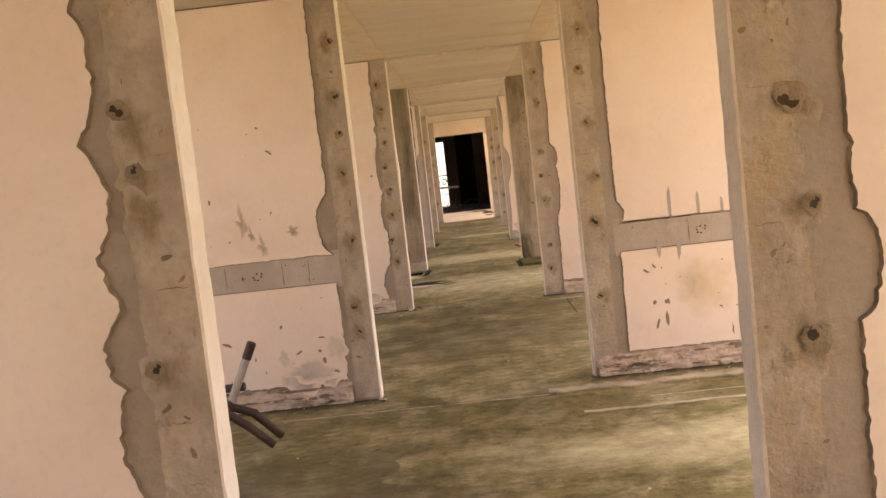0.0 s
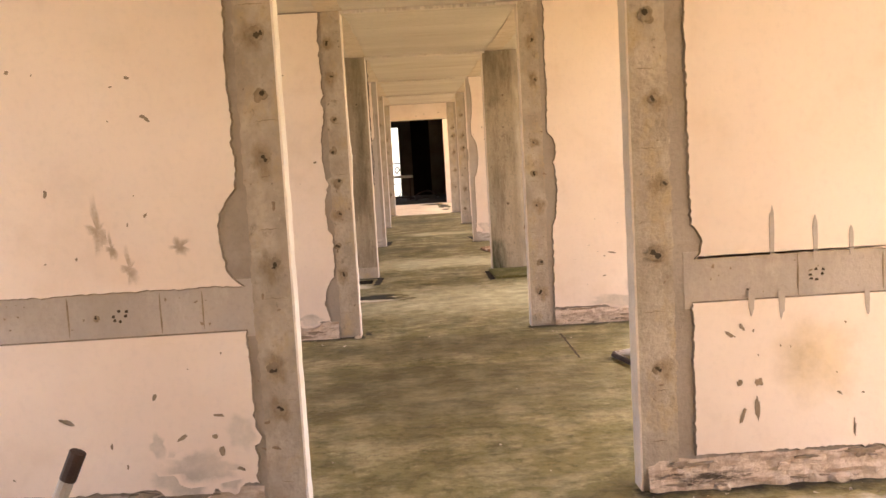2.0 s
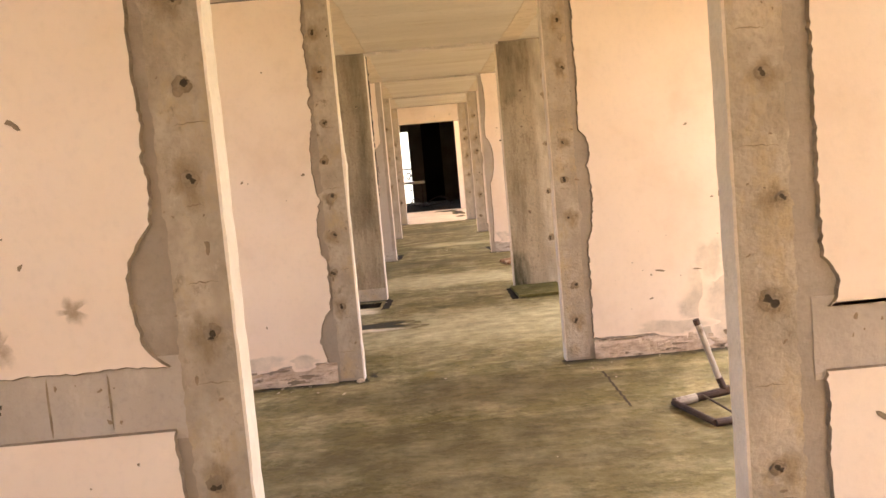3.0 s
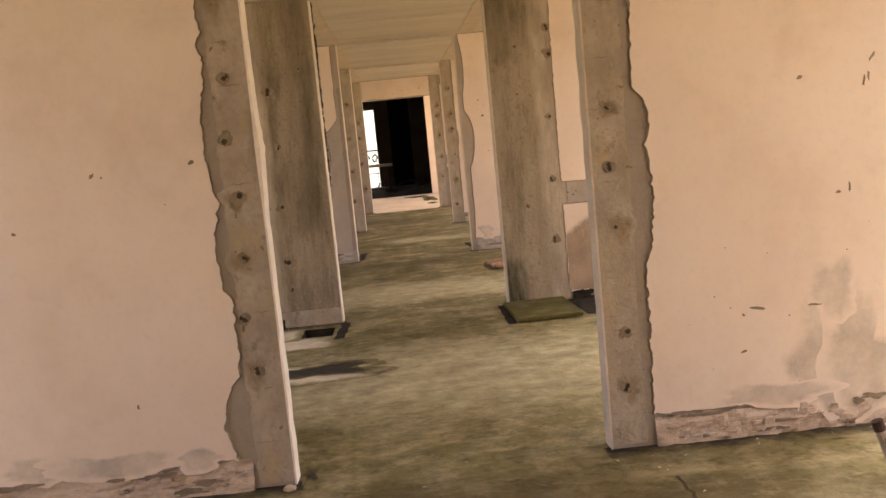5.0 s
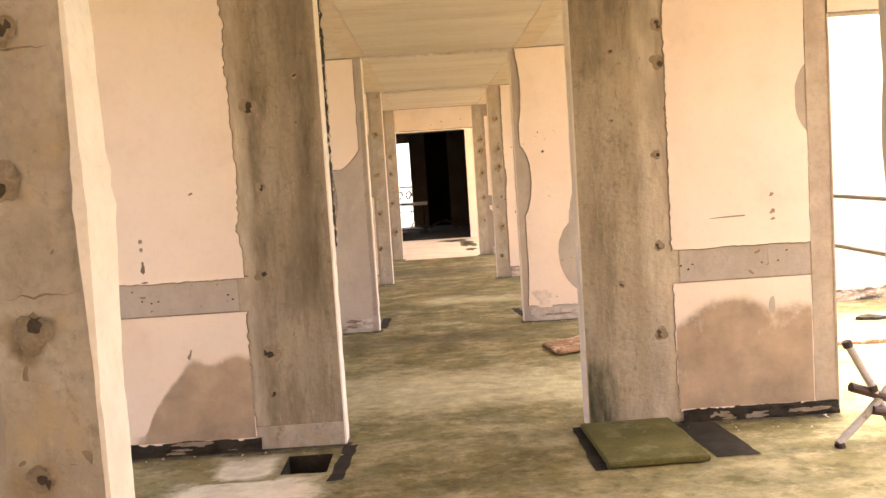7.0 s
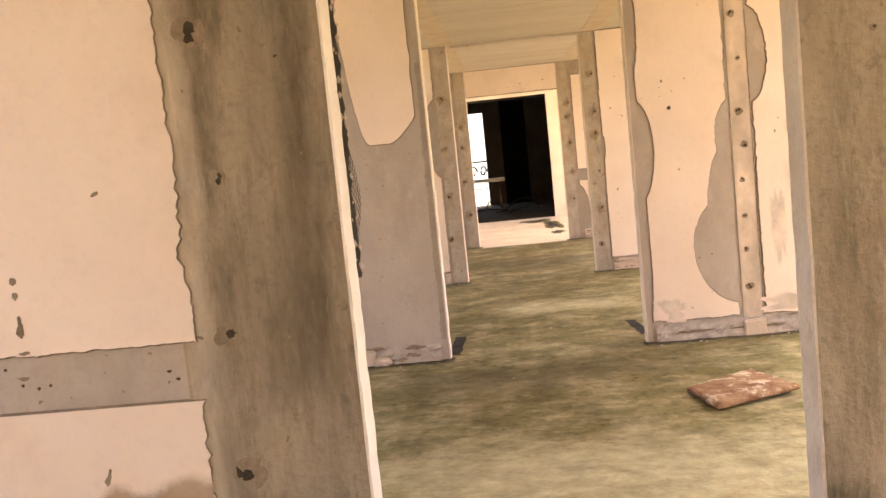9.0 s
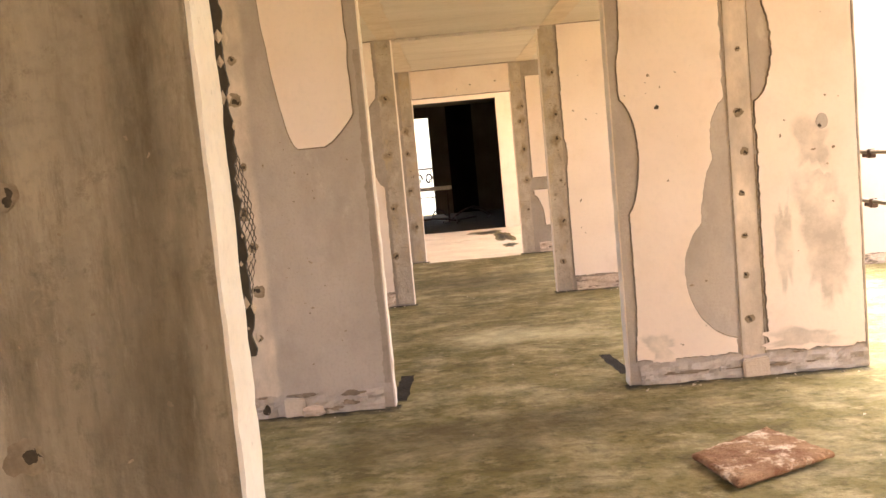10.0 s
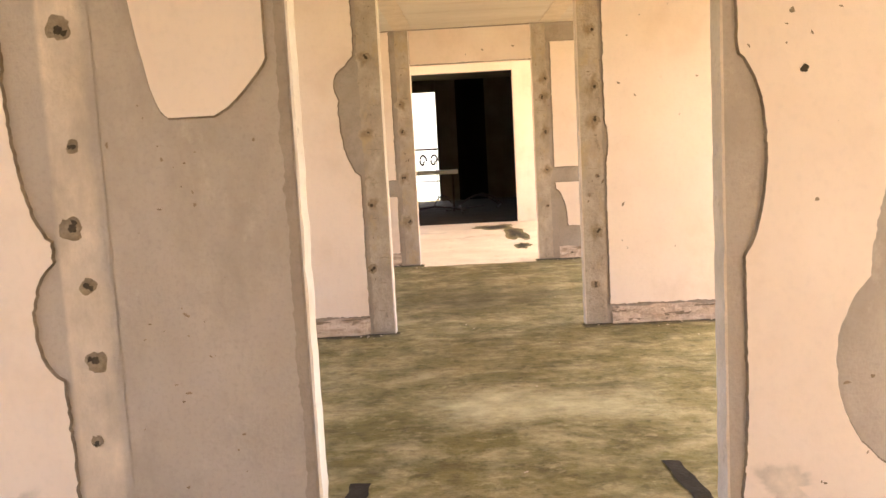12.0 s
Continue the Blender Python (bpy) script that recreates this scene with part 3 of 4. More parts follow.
for x, z in ((1.147, 0.785), (1.272, 0.77), (1.628, 0.755)):
    bm = bmesh.new()
    slab_from_outline(bm, blob_outline(x, z, 0.012, 0.06, x, 20, 0.3), y - 0.0145, 0.002)
    part("drip", bm, GREY, w, "grey drip below the band")
def mark(parent, name, x, z, rx, rz, y, material, label="", tilt=0.0, rough=0.5):
    """A small raised or chipped mark of uneven outline on a wall face."""
    bm = bmesh.new()
    c_, s_ = math.cos(tilt), math.sin(tilt)
    o = [(x + u * c_ - v * s_, z + u * s_ + v * c_) for u, v in blob_outline(0, 0, rx, rz, x * 7 + z * 3, 16, rough)]
    slab_from_outline(bm, o, y, 0.0015)
    return part(name, bm, material, parent, label)


def screw_cluster(parent, x, z, y):
    for dx, dz in ((0, 0.022), (-0.024, 0), (0.026, 0.002), (0.002, -0.021), (0.03, 0.02), (-0.02, -0.016)):
        mark(parent, "screw_hole", x + dx, z + dz, 0.0065, 0.0055, y, HOLE)


screw_cluster(w, 1.42, 0.872, y - 0.003)
screw_cluster(w, -1.415, 0.872, y - 0.003)
for x in (1.345, 1.70, 2.1, -1.25, -1.62, -1.08, -1.95):
    mark(w, "band_seam", x, 0.875, 0.0035, 0.078, y - 0.003, CHIP, rough=0.3)
for x, z, rx, rz, t_ in ((1.162, 0.333, 0.009, 0.05, 0.05), (1.10, 0.30, 0.008, 0.035, -0.3), (1.167, 0.44, 0.015, 0.016, 0), (1.09, 0.44, 0.01, 0.014, 0.4), (1.569, 0.22, 0.005, 0.04, 0), (1.976, 0.21, 0.005, 0.07, 0), (-1.666, 0.456, 0.03, 0.008, -0.45), (-1.20, 0.36, 0.025, 0.007, 0.5), (-1.05, 0.445, 0.022, 0.005, -0.1), (-1.046, 0.30, 0.01, 0.022, 0), (-1.07, 0.36, 0.01, 0.01, 0), (-1.82, 1.78, 0.012, 0.010, 0), (-1.96, 1.84, 0.009, 0.007, 0), (-1.76, 1.86, 0.008, 0.007, 0)):
    mark(w, "scratch", x, z, rx, rz, y - 0.0145, POCK, tilt=t_)
for cx, cz, rx, rz in ((-1.354, 1.067, 0.028, 0.05), (-1.468, 1.226, 0.04, 0.07), (-1.42, 1.15, 0.02, 0.04), (-1.152, 1.14, 0.035, 0.03), (-1.306, 0.331, 0.03, 0.045), (-0.97, 0.37, 0.06, 0.07), (-1.03, 0.19, 0.05, 0.06), (-1.22, 0.19, 0.10, 0.09)):
    bm = bmesh.new()
    soft_patch(bm, blob_outline(cx, cz, rx * 1.3, rz * 1.3, cx, 24, 0.7 if cz > 1.0 else 0.3), y - 0.0144)
    part("scuff", bm, SCUFF if cz > 1.0 else SHADE, w, "brown scuff on the plaster")
bm = bmesh.new()
soft_patch(bm, blob_outline(1.42, 0.50, 0.24, 0.26, 3.3, 40, 0.3), y - 0.0144)
part("damp_patch", bm, mat("yellow_damp", soft=(4.0, (0.70, 0.53, 0.33), 1.2), **PLASTER_LOOK), w, "faint yellow damp patch")
bm = bmesh.new()
soft_patch(bm, blob_outline(-1.12, 0.23, 0.2, 0.08, 5.3, 40, 0.5), y - 0.0144)
part("damp_patch", bm, SHADE, w)
feet(w, 1, -0.89, 0.70)

w = crosswall(2)
y = WALLS[2]
plain(w, y, -END, -0.885, 0.012, 0.024, (), ((1.50, 0.25, 0.04), (1.05, 0.2, 0.03), (0.30, 0.2, 0.09)), 31)
plain(w, y, 0.865, END, 0.018, 0.004, ((1.42, 0.13, 0.06), (1.12, 0.3, 0.05)), (), 32)
holes(w, -0.83, y - 0.005, (0.52, 0.75, 1.01, 1.26, 1.51, 1.76, 2.1, 2.35), 13)
holes(w, 0.77, y - 0.005, (0.28, 0.52, 0.99, 1.24, 1.49, 1.99, 2.3), 14)
pocks(w, 1.0, 2.0, y - 0.0145, 0.2, 0.9, 12, 15, 0.7)
pocks(w, -2.0, -1.0, y - 0.0145, 0.2, 2.2, 8, 17, 0.7)
for cx, cz, rx, rz in ((1.60, 0.30, 0.12, 0.22), (1.80, 0.28, 0.16, 0.26), (1.70, 0.62, 0.09, 0.12), (1.40, 0.18, 0.22, 0.05), (-1.80, 0.19, 0.16, 0.055), (-1.45, 0.18, 0.22, 0.05), (-1.12, 0.17, 0.12, 0.04)):
    bm = bmesh.new()
    soft_patch(bm, blob_outline(cx, cz, rx * 1.25, rz * 1.25, cx * 3, 40, 0.4), y - 0.0144)
    part("damp_patch", bm, SHADE, w, "grey damp patch on the plaster")
for x, z, rx, rz, t_ in ((1.583, 1.538, 0.012, 0.009, 0), (1.86, 1.50, 0.005, 0.02, -0.2), (1.90, 1.60, 0.022, 0.006, 0.9), (1.88, 1.52, 0.005, 0.02, 0), (1.78, 1.055, 0.005, 0.022, 0.1), (1.73, 1.04, 0.01, 0.007, 0), (1.35, 0.57, 0.03, 0.006, -0.2), (1.60, 0.56, 0.03, 0.005, 0), (-0.99, 1.43, 0.015, 0.007, 0.5), (-1.40, 1.41, 0.014, 0.007, 0.6)):
    mark(w, "scratch", x, z, rx, rz, y - 0.0145, POCK, tilt=t_)
feet(w, 2, -0.89, 0.87)

w = crosswall(3, 0.13, -0.72, 0.655)
y = WALLS[3]
for s, x0, x1 in ((-1, -1.93, -1.20), (1, 1.15, 1.93)):
    r0, r1 = (0.004, 0.03) if s < 0 else (0.02, 0.004)
    banded(w, y, x0, x1, r0, r1, (), ((1.9, 0.3, 0.01),) if s < 0 else ((1.76, 0.17, 0.06),), 41 + s, 0.06)
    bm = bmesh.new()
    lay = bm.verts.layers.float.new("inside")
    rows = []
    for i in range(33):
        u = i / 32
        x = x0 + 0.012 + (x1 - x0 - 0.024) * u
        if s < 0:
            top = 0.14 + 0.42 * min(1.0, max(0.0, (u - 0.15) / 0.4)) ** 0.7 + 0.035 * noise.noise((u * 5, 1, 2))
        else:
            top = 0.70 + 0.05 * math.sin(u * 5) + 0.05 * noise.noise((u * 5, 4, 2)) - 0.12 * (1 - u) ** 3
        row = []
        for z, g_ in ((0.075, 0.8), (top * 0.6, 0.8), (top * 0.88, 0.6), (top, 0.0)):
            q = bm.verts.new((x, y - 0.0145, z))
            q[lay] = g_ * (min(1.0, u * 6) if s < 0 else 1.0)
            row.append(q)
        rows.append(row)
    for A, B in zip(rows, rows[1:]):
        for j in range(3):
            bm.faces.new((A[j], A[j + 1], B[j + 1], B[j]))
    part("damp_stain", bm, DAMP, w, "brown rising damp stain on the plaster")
    pocks(w, x0 + 0.1, x1 - 0.1, y, 0.81, 0.95, 8, 44 + s, 0.9)
    bm = bmesh.new()
    box(bm, *sorted((s * 1.93, s * 2.05)), y - 0.006, y, 0.0, CEILING - 0.005)
    part("door_surround", bm, WORN, w, "worn grey surround of the side doorway")
for x0, x1 in ((-1.25, -0.721), (0.656, 1.20)):
    bm = bmesh.new()
    box(bm, x0, x1, y - 0.005, y, 0.0, CEILING - 0.003)
    part("column_face", bm, COLUMN, w, "dark streaked face of a concrete column")
def soft_strip(parent, name, x0, x1, z0, z1, y, material, fade0, fade1, label):
    """An upright stained band on a face, fading out towards the sides that are named."""
    bm = bmesh.new()
    lay = bm.verts.layers.float.new("inside")
    rows = []
    for i in range(41):
        z = z0 + (z1 - z0) * i / 40
        row = []
        for j in range(9):
            u = j / 8
            q = bm.verts.new((x0 + (x1 - x0) * u, y, z))
            q[lay] = 0.8 * min(1.0, u / fade0 if fade0 else 1.0, (1 - u) / fade1 if fade1 else 1.0, (z - z0) / 0.12 if z0 > 0.2 else 1.0, 1.0 if z1 > 2.4 else (z1 - z) / 0.12)
            row.append(q)
        rows.append(row)
    for A, B in zip(rows, rows[1:]):
        for j in range(8):
            bm.faces.new((A[j], A[j + 1], B[j + 1], B[j]))
    part(name, bm, material, parent, label)


soft_strip(w, "pale_strip", -1.24, -1.10, 0.135, 2.59, y - 0.006, COLPALE, 0, 0.6, "paler bare concrete strip on the column")
soft_strip(w, "pale_strip", 0.95, 1.19, 0.02, 2.59, y - 0.006, COLPALE, 0.35, 0, "paler bare concrete strip on the column")
soft_strip(w, "dark_streak", -1.10, -0.73, 0.7, 2.59, y - 0.007, COLDARK, 0.7, 0.2, "dark water streaks on the column")
soft_strip(w, "dark_streak", 0.66, 0.95, 1.9, 2.59, y - 0.007, COLDARK, 0.2, 0.5, "dark water streaks on the column")
soft_strip(w, "mould_stain", 0.66, 0.87, 0.0, 0.42, y - 0.0075, COLMOSS, 0, 0.6, "black mould at the foot of the column")
for x_, s_ in ((-1.19, 1), (1.155, -1)):
    for d_, dz in ((0.05, 0.01), (0.09, -0.012), (0.115, 0.014), (0.50, 0.0), (0.54, -0.008), (0.59, 0.005), (0.64, 0.06)):
        mark(w, "screw_hole", x_ - s_ * d_, 0.87 + dz, 0.006, 0.005, y - 0.003, HOLE)
pocks(w, -1.2, -0.75, y - 0.0072, 0.2, 2.5, 45, 401, 0.6)
pocks(w, 0.68, 1.14, y - 0.0072, 0.2, 2.5, 40, 402, 0.6)
for x, z0_, z1_ in ((1.30, 0.785, 0.99), (1.709, 0.76, 1.03), (1.699, 0.58, 0.68)):
    mark(w, "chased_slot", x, (z0_ + z1_) / 2, 0.018, (z1_ - z0_) / 2, y - 0.0155 if z1_ < 0.7 else y - 0.004, GREY, "grey chased slot across the band", rough=0.15)
for x, z, rx, rz, t_ in ((1.716, 1.243, 0.013, 0.012, 0), (1.72, 1.15, 0.014, 0.014, 0), (1.722, 1.11, 0.012, 0.008, 0), (1.47, 1.135, 0.09, 0.004, 0.02), (-1.758, 1.206, 0.011, 0.012, 0), (-1.757, 1.16, 0.01, 0.01, 0), (-1.755, 1.06, 0.012, 0.03, 0), (-1.75, 0.98, 0.02, 0.006, 0), (-1.54, 0.56, 0.009, 0.025, -0.3), (-1.46, 1.45, 0.012, 0.006, 0.3), (1.15, 1.75, 0.008, 0.012, 0)):
    mark(w, "scratch", x, z, rx, rz, y - 0.0145, POCK, tilt=t_)
holes(w, -1.09, y - 0.0075, (0.32, 0.54, 0.98, 1.46, 1.9), 18, 1.5, False)
holes(w, 1.10, y - 0.0075, (0.51, 1.0, 1.5, 2.0, 2.2), 19, 1.25, False)
holes(w, 0.85, y - 0.005, (2.07, 1.7, 0.8), 20, 0.6, False)
holes(w, -0.87, y - 0.005, (2.05, 1.8), 20, 0.6, False)
for s in (-1, 1):
    x0, x1 = sorted((s * 1.18, s * 2.05))
    rubble_base(w, x0, x1, y - 0.012, 0.075, 33 + s, DIRT_SHADE)
bm = bmesh.new()
box(bm, -1.21, -0.72, y - 0.012, y, 0.004, 0.13)
part("torn_skirting", bm, CONCRETE, w)

w = crosswall(4, 0.10, -0.745, 0.66)
y = WALLS[4]
plain(w, y, -END, -1.575, 0, 0.006, (), ((2.2, 0.85, 0.125), (1.70, 0.52, 0.11), (0.90, 0.2, 0.09)), 51)
# the last tongue of plaster beside the opening
t_ = []
for i in range(41):
    u = i / 40
    t_.append((-1.155 - 0.17 * u ** 0.5 + 0.01 * noise.noise((u * 8, 2, 2)), 1.56 + 1.035 * u))
r_ = []
for i in range(41):
    u = i / 40
    r_.append((-1.00 + 0.185 * min(1, u * 6) ** 0.7 + 0.012 * noise.noise((u * 8, 4, 2)), 1.56 + 1.035 * u))
bm = bmesh.new()
worn_plate(bm, r_ + t_[::-1], y, 0.014)
part("plaster_panel", bm, (PLASTER, EDGE), w, "tongue of cream plaster left on grey render")
soft_strip(w, "bare_strip", -1.575, -1.39, 0.10, 2.59, y - 0.003, GREYPALE, 0.12, 0.3, "bare concrete strip with dowel holes")
holes(w, -1.495, y - 0.0034, (0.48, 0.755, 1.02, 1.22, 1.49, 1.88, 2.1), 21, 1.15, False)
plain(w, y, 0.70, 1.305, 0.004, 0.006, ((1.34, 0.33, 0.09), (2.2, 0.3, 0.03), (0.7, 0.5, 0.02)), ((1.38, 0.24, 0.09), (0.94, 0.42, 0.165), (0.63, 0.39, 0.28)), 52)
plain(w, y, 1.47, END, 0.008, 0.004, ((1.92, 0.32, 0.11),), (), 53)
soft_strip(w, "bare_strip", 1.315, 1.465, 0.10, 2.59, y - 0.003, GREYPALE, 0.2, 0.1, "bare concrete strip with dowel holes")
holes(w, 1.395, y - 0.0034, (0.34, 0.60, 0.83, 1.08, 1.32, 1.545, 1.9, 2.2), 22, 0.8, False)
for cx, cz, rx, rz in ((1.86, 0.75, 0.15, 0.42), (1.60, 0.75, 0.05, 0.28), (1.80, 1.30, 0.10, 0.16), (1.72, 0.20, 0.22, 0.06), (0.86, 0.22, 0.10, 0.07), (-1.8, 0.25, 0.15, 0.08)):
    bm = bmesh.new()
    soft_patch(bm, blob_outline(cx, cz, rx * 1.25, rz * 1.25, cx * 2, 40, 0.5), y - 0.0144)
    part("damp_patch", bm, SHADE, w, "grey damp patch on the plaster")
bm = bmesh.new()
slab_from_outline(bm, edge_line(-0.752, 0.15, 2.1, -1, 0.001, (), 91) + edge_line(-0.785, 0.15, 2.1, -1, 0.012, (), 92)[::-1], y, 0.002)
part("dark_edge", bm, DARKGREY, w, "dark line along the edge of the render")
mark(w, "filler_patch", 1.85, 1.45, 0.035, 0.045, y - 0.0145, GREY, "small grey filler patch with a hole", rough=0.08)
mark(w, "screw_hole", 1.835, 1.425, 0.010, 0.010, y - 0.016, HOLE)
mark(w, "screw_hole", 0.915, 1.615, 0.011, 0.011, y - 0.0145, HOLE)
for x in (1.322, 1.46):
    bm = bmesh.new()
    slab_from_outline(bm, edge_line(x - 0.002, 0.12, 2.58, -1, 0.003, (), x * 9) + edge_line(x + 0.002, 0.12, 2.58, 1, 0.003, (), x * 5)[::-1], y - 0.002, 0.0036)
    part("strip_groove", bm, CHIP, w, "dark groove along the bare strip")
mark(w, "foot_hole", -1.50, 0.055, 0.022, 0.026, y - 0.034, HOLE, "black hole at the foot of the strip")
for x, wd in ((1.395, 0.075), (-1.33, 0.06)):
    bm = bmesh.new()
    v = box(bm, x - wd, x + wd, y - 0.045, y - 0.01, 0.0, 0.115)
    for q in v:
        q.co += Vector((0.012 * noise.noise(q.co * 9), 0, 0.02 * noise.noise(q.co * 7)))
    bmesh.ops.bevel(bm, geom=bm.edges[:], offset=0.009, segments=2, affect="EDGES")
    part("mortar_block", bm, PALECON, w, "pale mortar block at the foot of the strip")
pocks(w, -1.4, -0.85, y, 0.3, 1.5, 26, 54, 0.6)
for s_, x_ in ((1, -1.0), (2, 0.9)):
    pocks(w, x_ - 0.4, x_ + 0.3, y - 0.0145 * (s_ - 1), 0.2, 2.4, 10, 57 + s_, 0.5)
pocks(w, 0.8, 1.2, y - 0.0145, 0.5, 2.2, 6, 55)
pocks(w, 1.6, 2.0, y - 0.0145, 0.3, 2.2, 10, 56)
feet(w, 4, -0.80, 0.72)

w = crosswall(5, TH, -0.77, 0.66)
y = WALLS[5]
plain(w, y, -END, -0.945, 0, 0.006, (), ((1.84, 0.16, 0.155), (1.62, 0.43, 0.13)), 61)
plain(w, y, 0.83, END, 0.006, 0, ((1.35, 0.12, 0.02),), (), 62)
holes(w, -0.88, y - 0.005, (0.5, 0.98, 1.5, 2.04), 23)
holes(w, 0.75, y - 0.005, (0.3, 0.7, 1.1, 1.5, 1.75, 2.15), 24)
pocks(w, 0.9, 1.6, y - 0.0145, 0.5, 2.4, 10, 63)
feet(w, 5, -0.95, 0.85)

w = crosswall(6, TH, -0.745, 0.605, 2.215)
y = WALLS[6]
banded(w, y, -END, -0.95, 0, 0.006, (), (), 71)
plate(w, 0.80, END, y, 1.02, 2.40, 0.004, 0, (), (), 72)
plate(w, 0.80, END, y, 0.36, 0.86, 0.012, 0, ((0.36, 0.42, 0.13),), (), 73)
plate(w, -0.74, 0.60, y + 0.001, 2.218, CEILING - 0.003, 0.002, 0.002, (), (), 74)
holes(w, -0.86, y - 0.005, (0.5, 1.0, 1.5, 1.8), 25, 1.1)
holes(w, 0.72, y - 0.005, (0.6, 1.0, 1.43, 1.8, 2.0), 26, 1.1)
pocks(w, -0.6, 0.5, y - 0.014, 2.3, 2.4, 4, 75)
feet(w, 6, -0.95, 0.83)

# ---- the end wall and the dark room ----
YE = 28.33
bm = bmesh.new()
box(bm, -OUT, -1.0, YE, YE + 0.2, 0, CEILING)
box(bm, 0.62, OUT, YE, YE + 0.2, 0, CEILING)
box(bm, -1.0, 0.62, YE, YE + 0.2, 2.39, CEILING)
wend = tagged(part("wall_end", bm, PLASTER), "cream plastered end wall with a wide doorway", "wall", kind="structure")
bm = bmesh.new()
box(bm, 0.62, 0.77, YE - 0.03, YE - 0.002, 0, 2.52)
box(bm, -1.2, 0.619, YE - 0.03, YE - 0.002, 2.39, 2.52)
part("door_casing", bm, PLASTER, wend, "pale plaster casing round the doorway")
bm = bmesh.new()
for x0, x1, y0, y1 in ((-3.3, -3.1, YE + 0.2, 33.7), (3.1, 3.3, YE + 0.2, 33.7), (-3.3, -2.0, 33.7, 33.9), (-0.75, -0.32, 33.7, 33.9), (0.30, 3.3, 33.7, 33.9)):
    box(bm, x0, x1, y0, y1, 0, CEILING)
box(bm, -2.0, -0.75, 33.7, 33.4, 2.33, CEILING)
tagged(part("wall_far", bm, DARKWALL), "walls of the unlit end room, dimness painted dark", "wall", kind="structure")
# flat panel, painted black to look like an unlit recess
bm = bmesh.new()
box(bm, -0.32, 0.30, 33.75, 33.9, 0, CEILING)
tagged(part("wall_recess", bm, BLACK), "flat black panel standing for an unlit recess in the end room", "wall", kind="structure")
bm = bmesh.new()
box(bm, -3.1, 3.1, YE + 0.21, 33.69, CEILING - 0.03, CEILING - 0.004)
tagged(part("ceiling_end_room", bm, DARKWALL), "ceiling of the end room, dimness painted dark", "ceiling", kind="structure")
# floor colour darkened for the lack of light in this room
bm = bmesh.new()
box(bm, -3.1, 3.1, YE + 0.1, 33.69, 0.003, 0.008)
tagged(part("floor_end_room", bm, mat("dim_room_floor", (0.05, 0.034, 0.018), (0.026, 0.018, 0.01), 2, 30, 1.0, 0.5)), "littered floor of the end room, dimness painted dark", "floor", kind="structure")

# ---- loose things ----
def empty(name, x, y, z, label, category, group=""):
    e = new(name)
    e.empty_display_size = 0.1
    e.location = (x, y, z)
    return tagged(e, label, category, group)


def tubes(parent, name, pts, r, material, label=""):
    bm = bmesh.new()
    tube(bm, pts, r)
    return part(name, bm, material, parent, label)


# overturned bed frame beside the first opening
bed = empty("bed_frame", -1.5, 4.5, 0, "overturned rusty steel bed frame with thin slats on the floor", "bed frame")
tubes(bed, "leg", [(0.22, 0, 0.585), (0.075, 0, 0.285)], 0.023, TUBE, "worn white steel leg")
tubes(bed, "leg_cap", [(0.235, 0, 0.615), (0.195, 0, 0.53)], 0.0255, RUST, "dark rubber leg cap")
tubes(bed, "side_rail", [(0.16, 0.02, 0.375), (-0.7, 0.08, 0.33)], 0.024, RUST)
tubes(bed, "side_rail", [(0.09, 0, 0.30), (-0.20, -0.08, 0.028)], 0.028, RUST)
tubes(bed, "leg", [(0.05, 0, 0.285), (0.17, 0.10, 0.205), (0.28, 0.22, 0.03)], 0.024, RUST)
tubes(bed, "leg", [(0.05, -0.02, 0.25), (0.15, 0.02, 0.155), (0.27, 0.06, 0.024)], 0.024, RUST)
tubes(bed, "cross_bar", [(-0.20, -0.08, 0.02), (-0.72, -0.02, 0.02)], 0.015, RUST)
tubes(bed, "side_rail", [(-0.7, 0.08, 0.33), (-0.72, -0.02, 0.02)], 0.018, RUST)
for i in range(13):
    u = i / 12
    tubes(bed, "slat", [(0.09 - 0.26 * u, 0.015 - 0.09 * u, 0.335 - 0.29 * u), (-0.7 - 0.02 * u, 0.08 - 0.1 * u, 0.31 - 0.28 * u)], 0.009, SLAT)

# second frame in the next bay
fr = empty("bed_frame", 1.37, 7.95, 0, "broken steel bed frame lying on the floor near a doorway", "bed frame")
tubes(fr, "leg", [(-0.13, 0, 0.44), (-0.02, 0, 0.09)], 0.017, TUBE, "worn white steel leg")
tubes(fr, "leg_cap", [(-0.137, 0, 0.46), (-0.128, 0, 0.43)], 0.0185, RUST)
tubes(fr, "leg_socket", [(-0.03, 0, 0.125), (0.0, 0, 0.05)], 0.020, RUST)
tubes(fr, "side_rail", [(-0.30, -0.06, 0.024), (0.0, 0.0, 0.045), (1.0, 0.2, 0.23)], 0.024, RUST)
tubes(fr, "side_rail", [(-0.20, -0.48, 0.024), (0.98, -0.25, 0.024)], 0.020, RUST)
tubes(fr, "cross_bar", [(-0.30, -0.06, 0.024), (-0.20, -0.48, 0.024)], 0.018, RUST)
tubes(fr, "cross_bar", [(1.0, 0.2, 0.23), (0.98, -0.25, 0.024)], 0.018, RUST)
tubes(fr, "worn_sleeve", [(0.22, 0.044, 0.086), (0.42, 0.084, 0.122)], 0.0245, TUBE, "worn white sleeve on the rail")
tubes(fr, "worn_sleeve", [(-0.29, -0.058, 0.0245), (-0.17, -0.034, 0.033)], 0.0245, TUBE, "worn white sleeve on the rail")
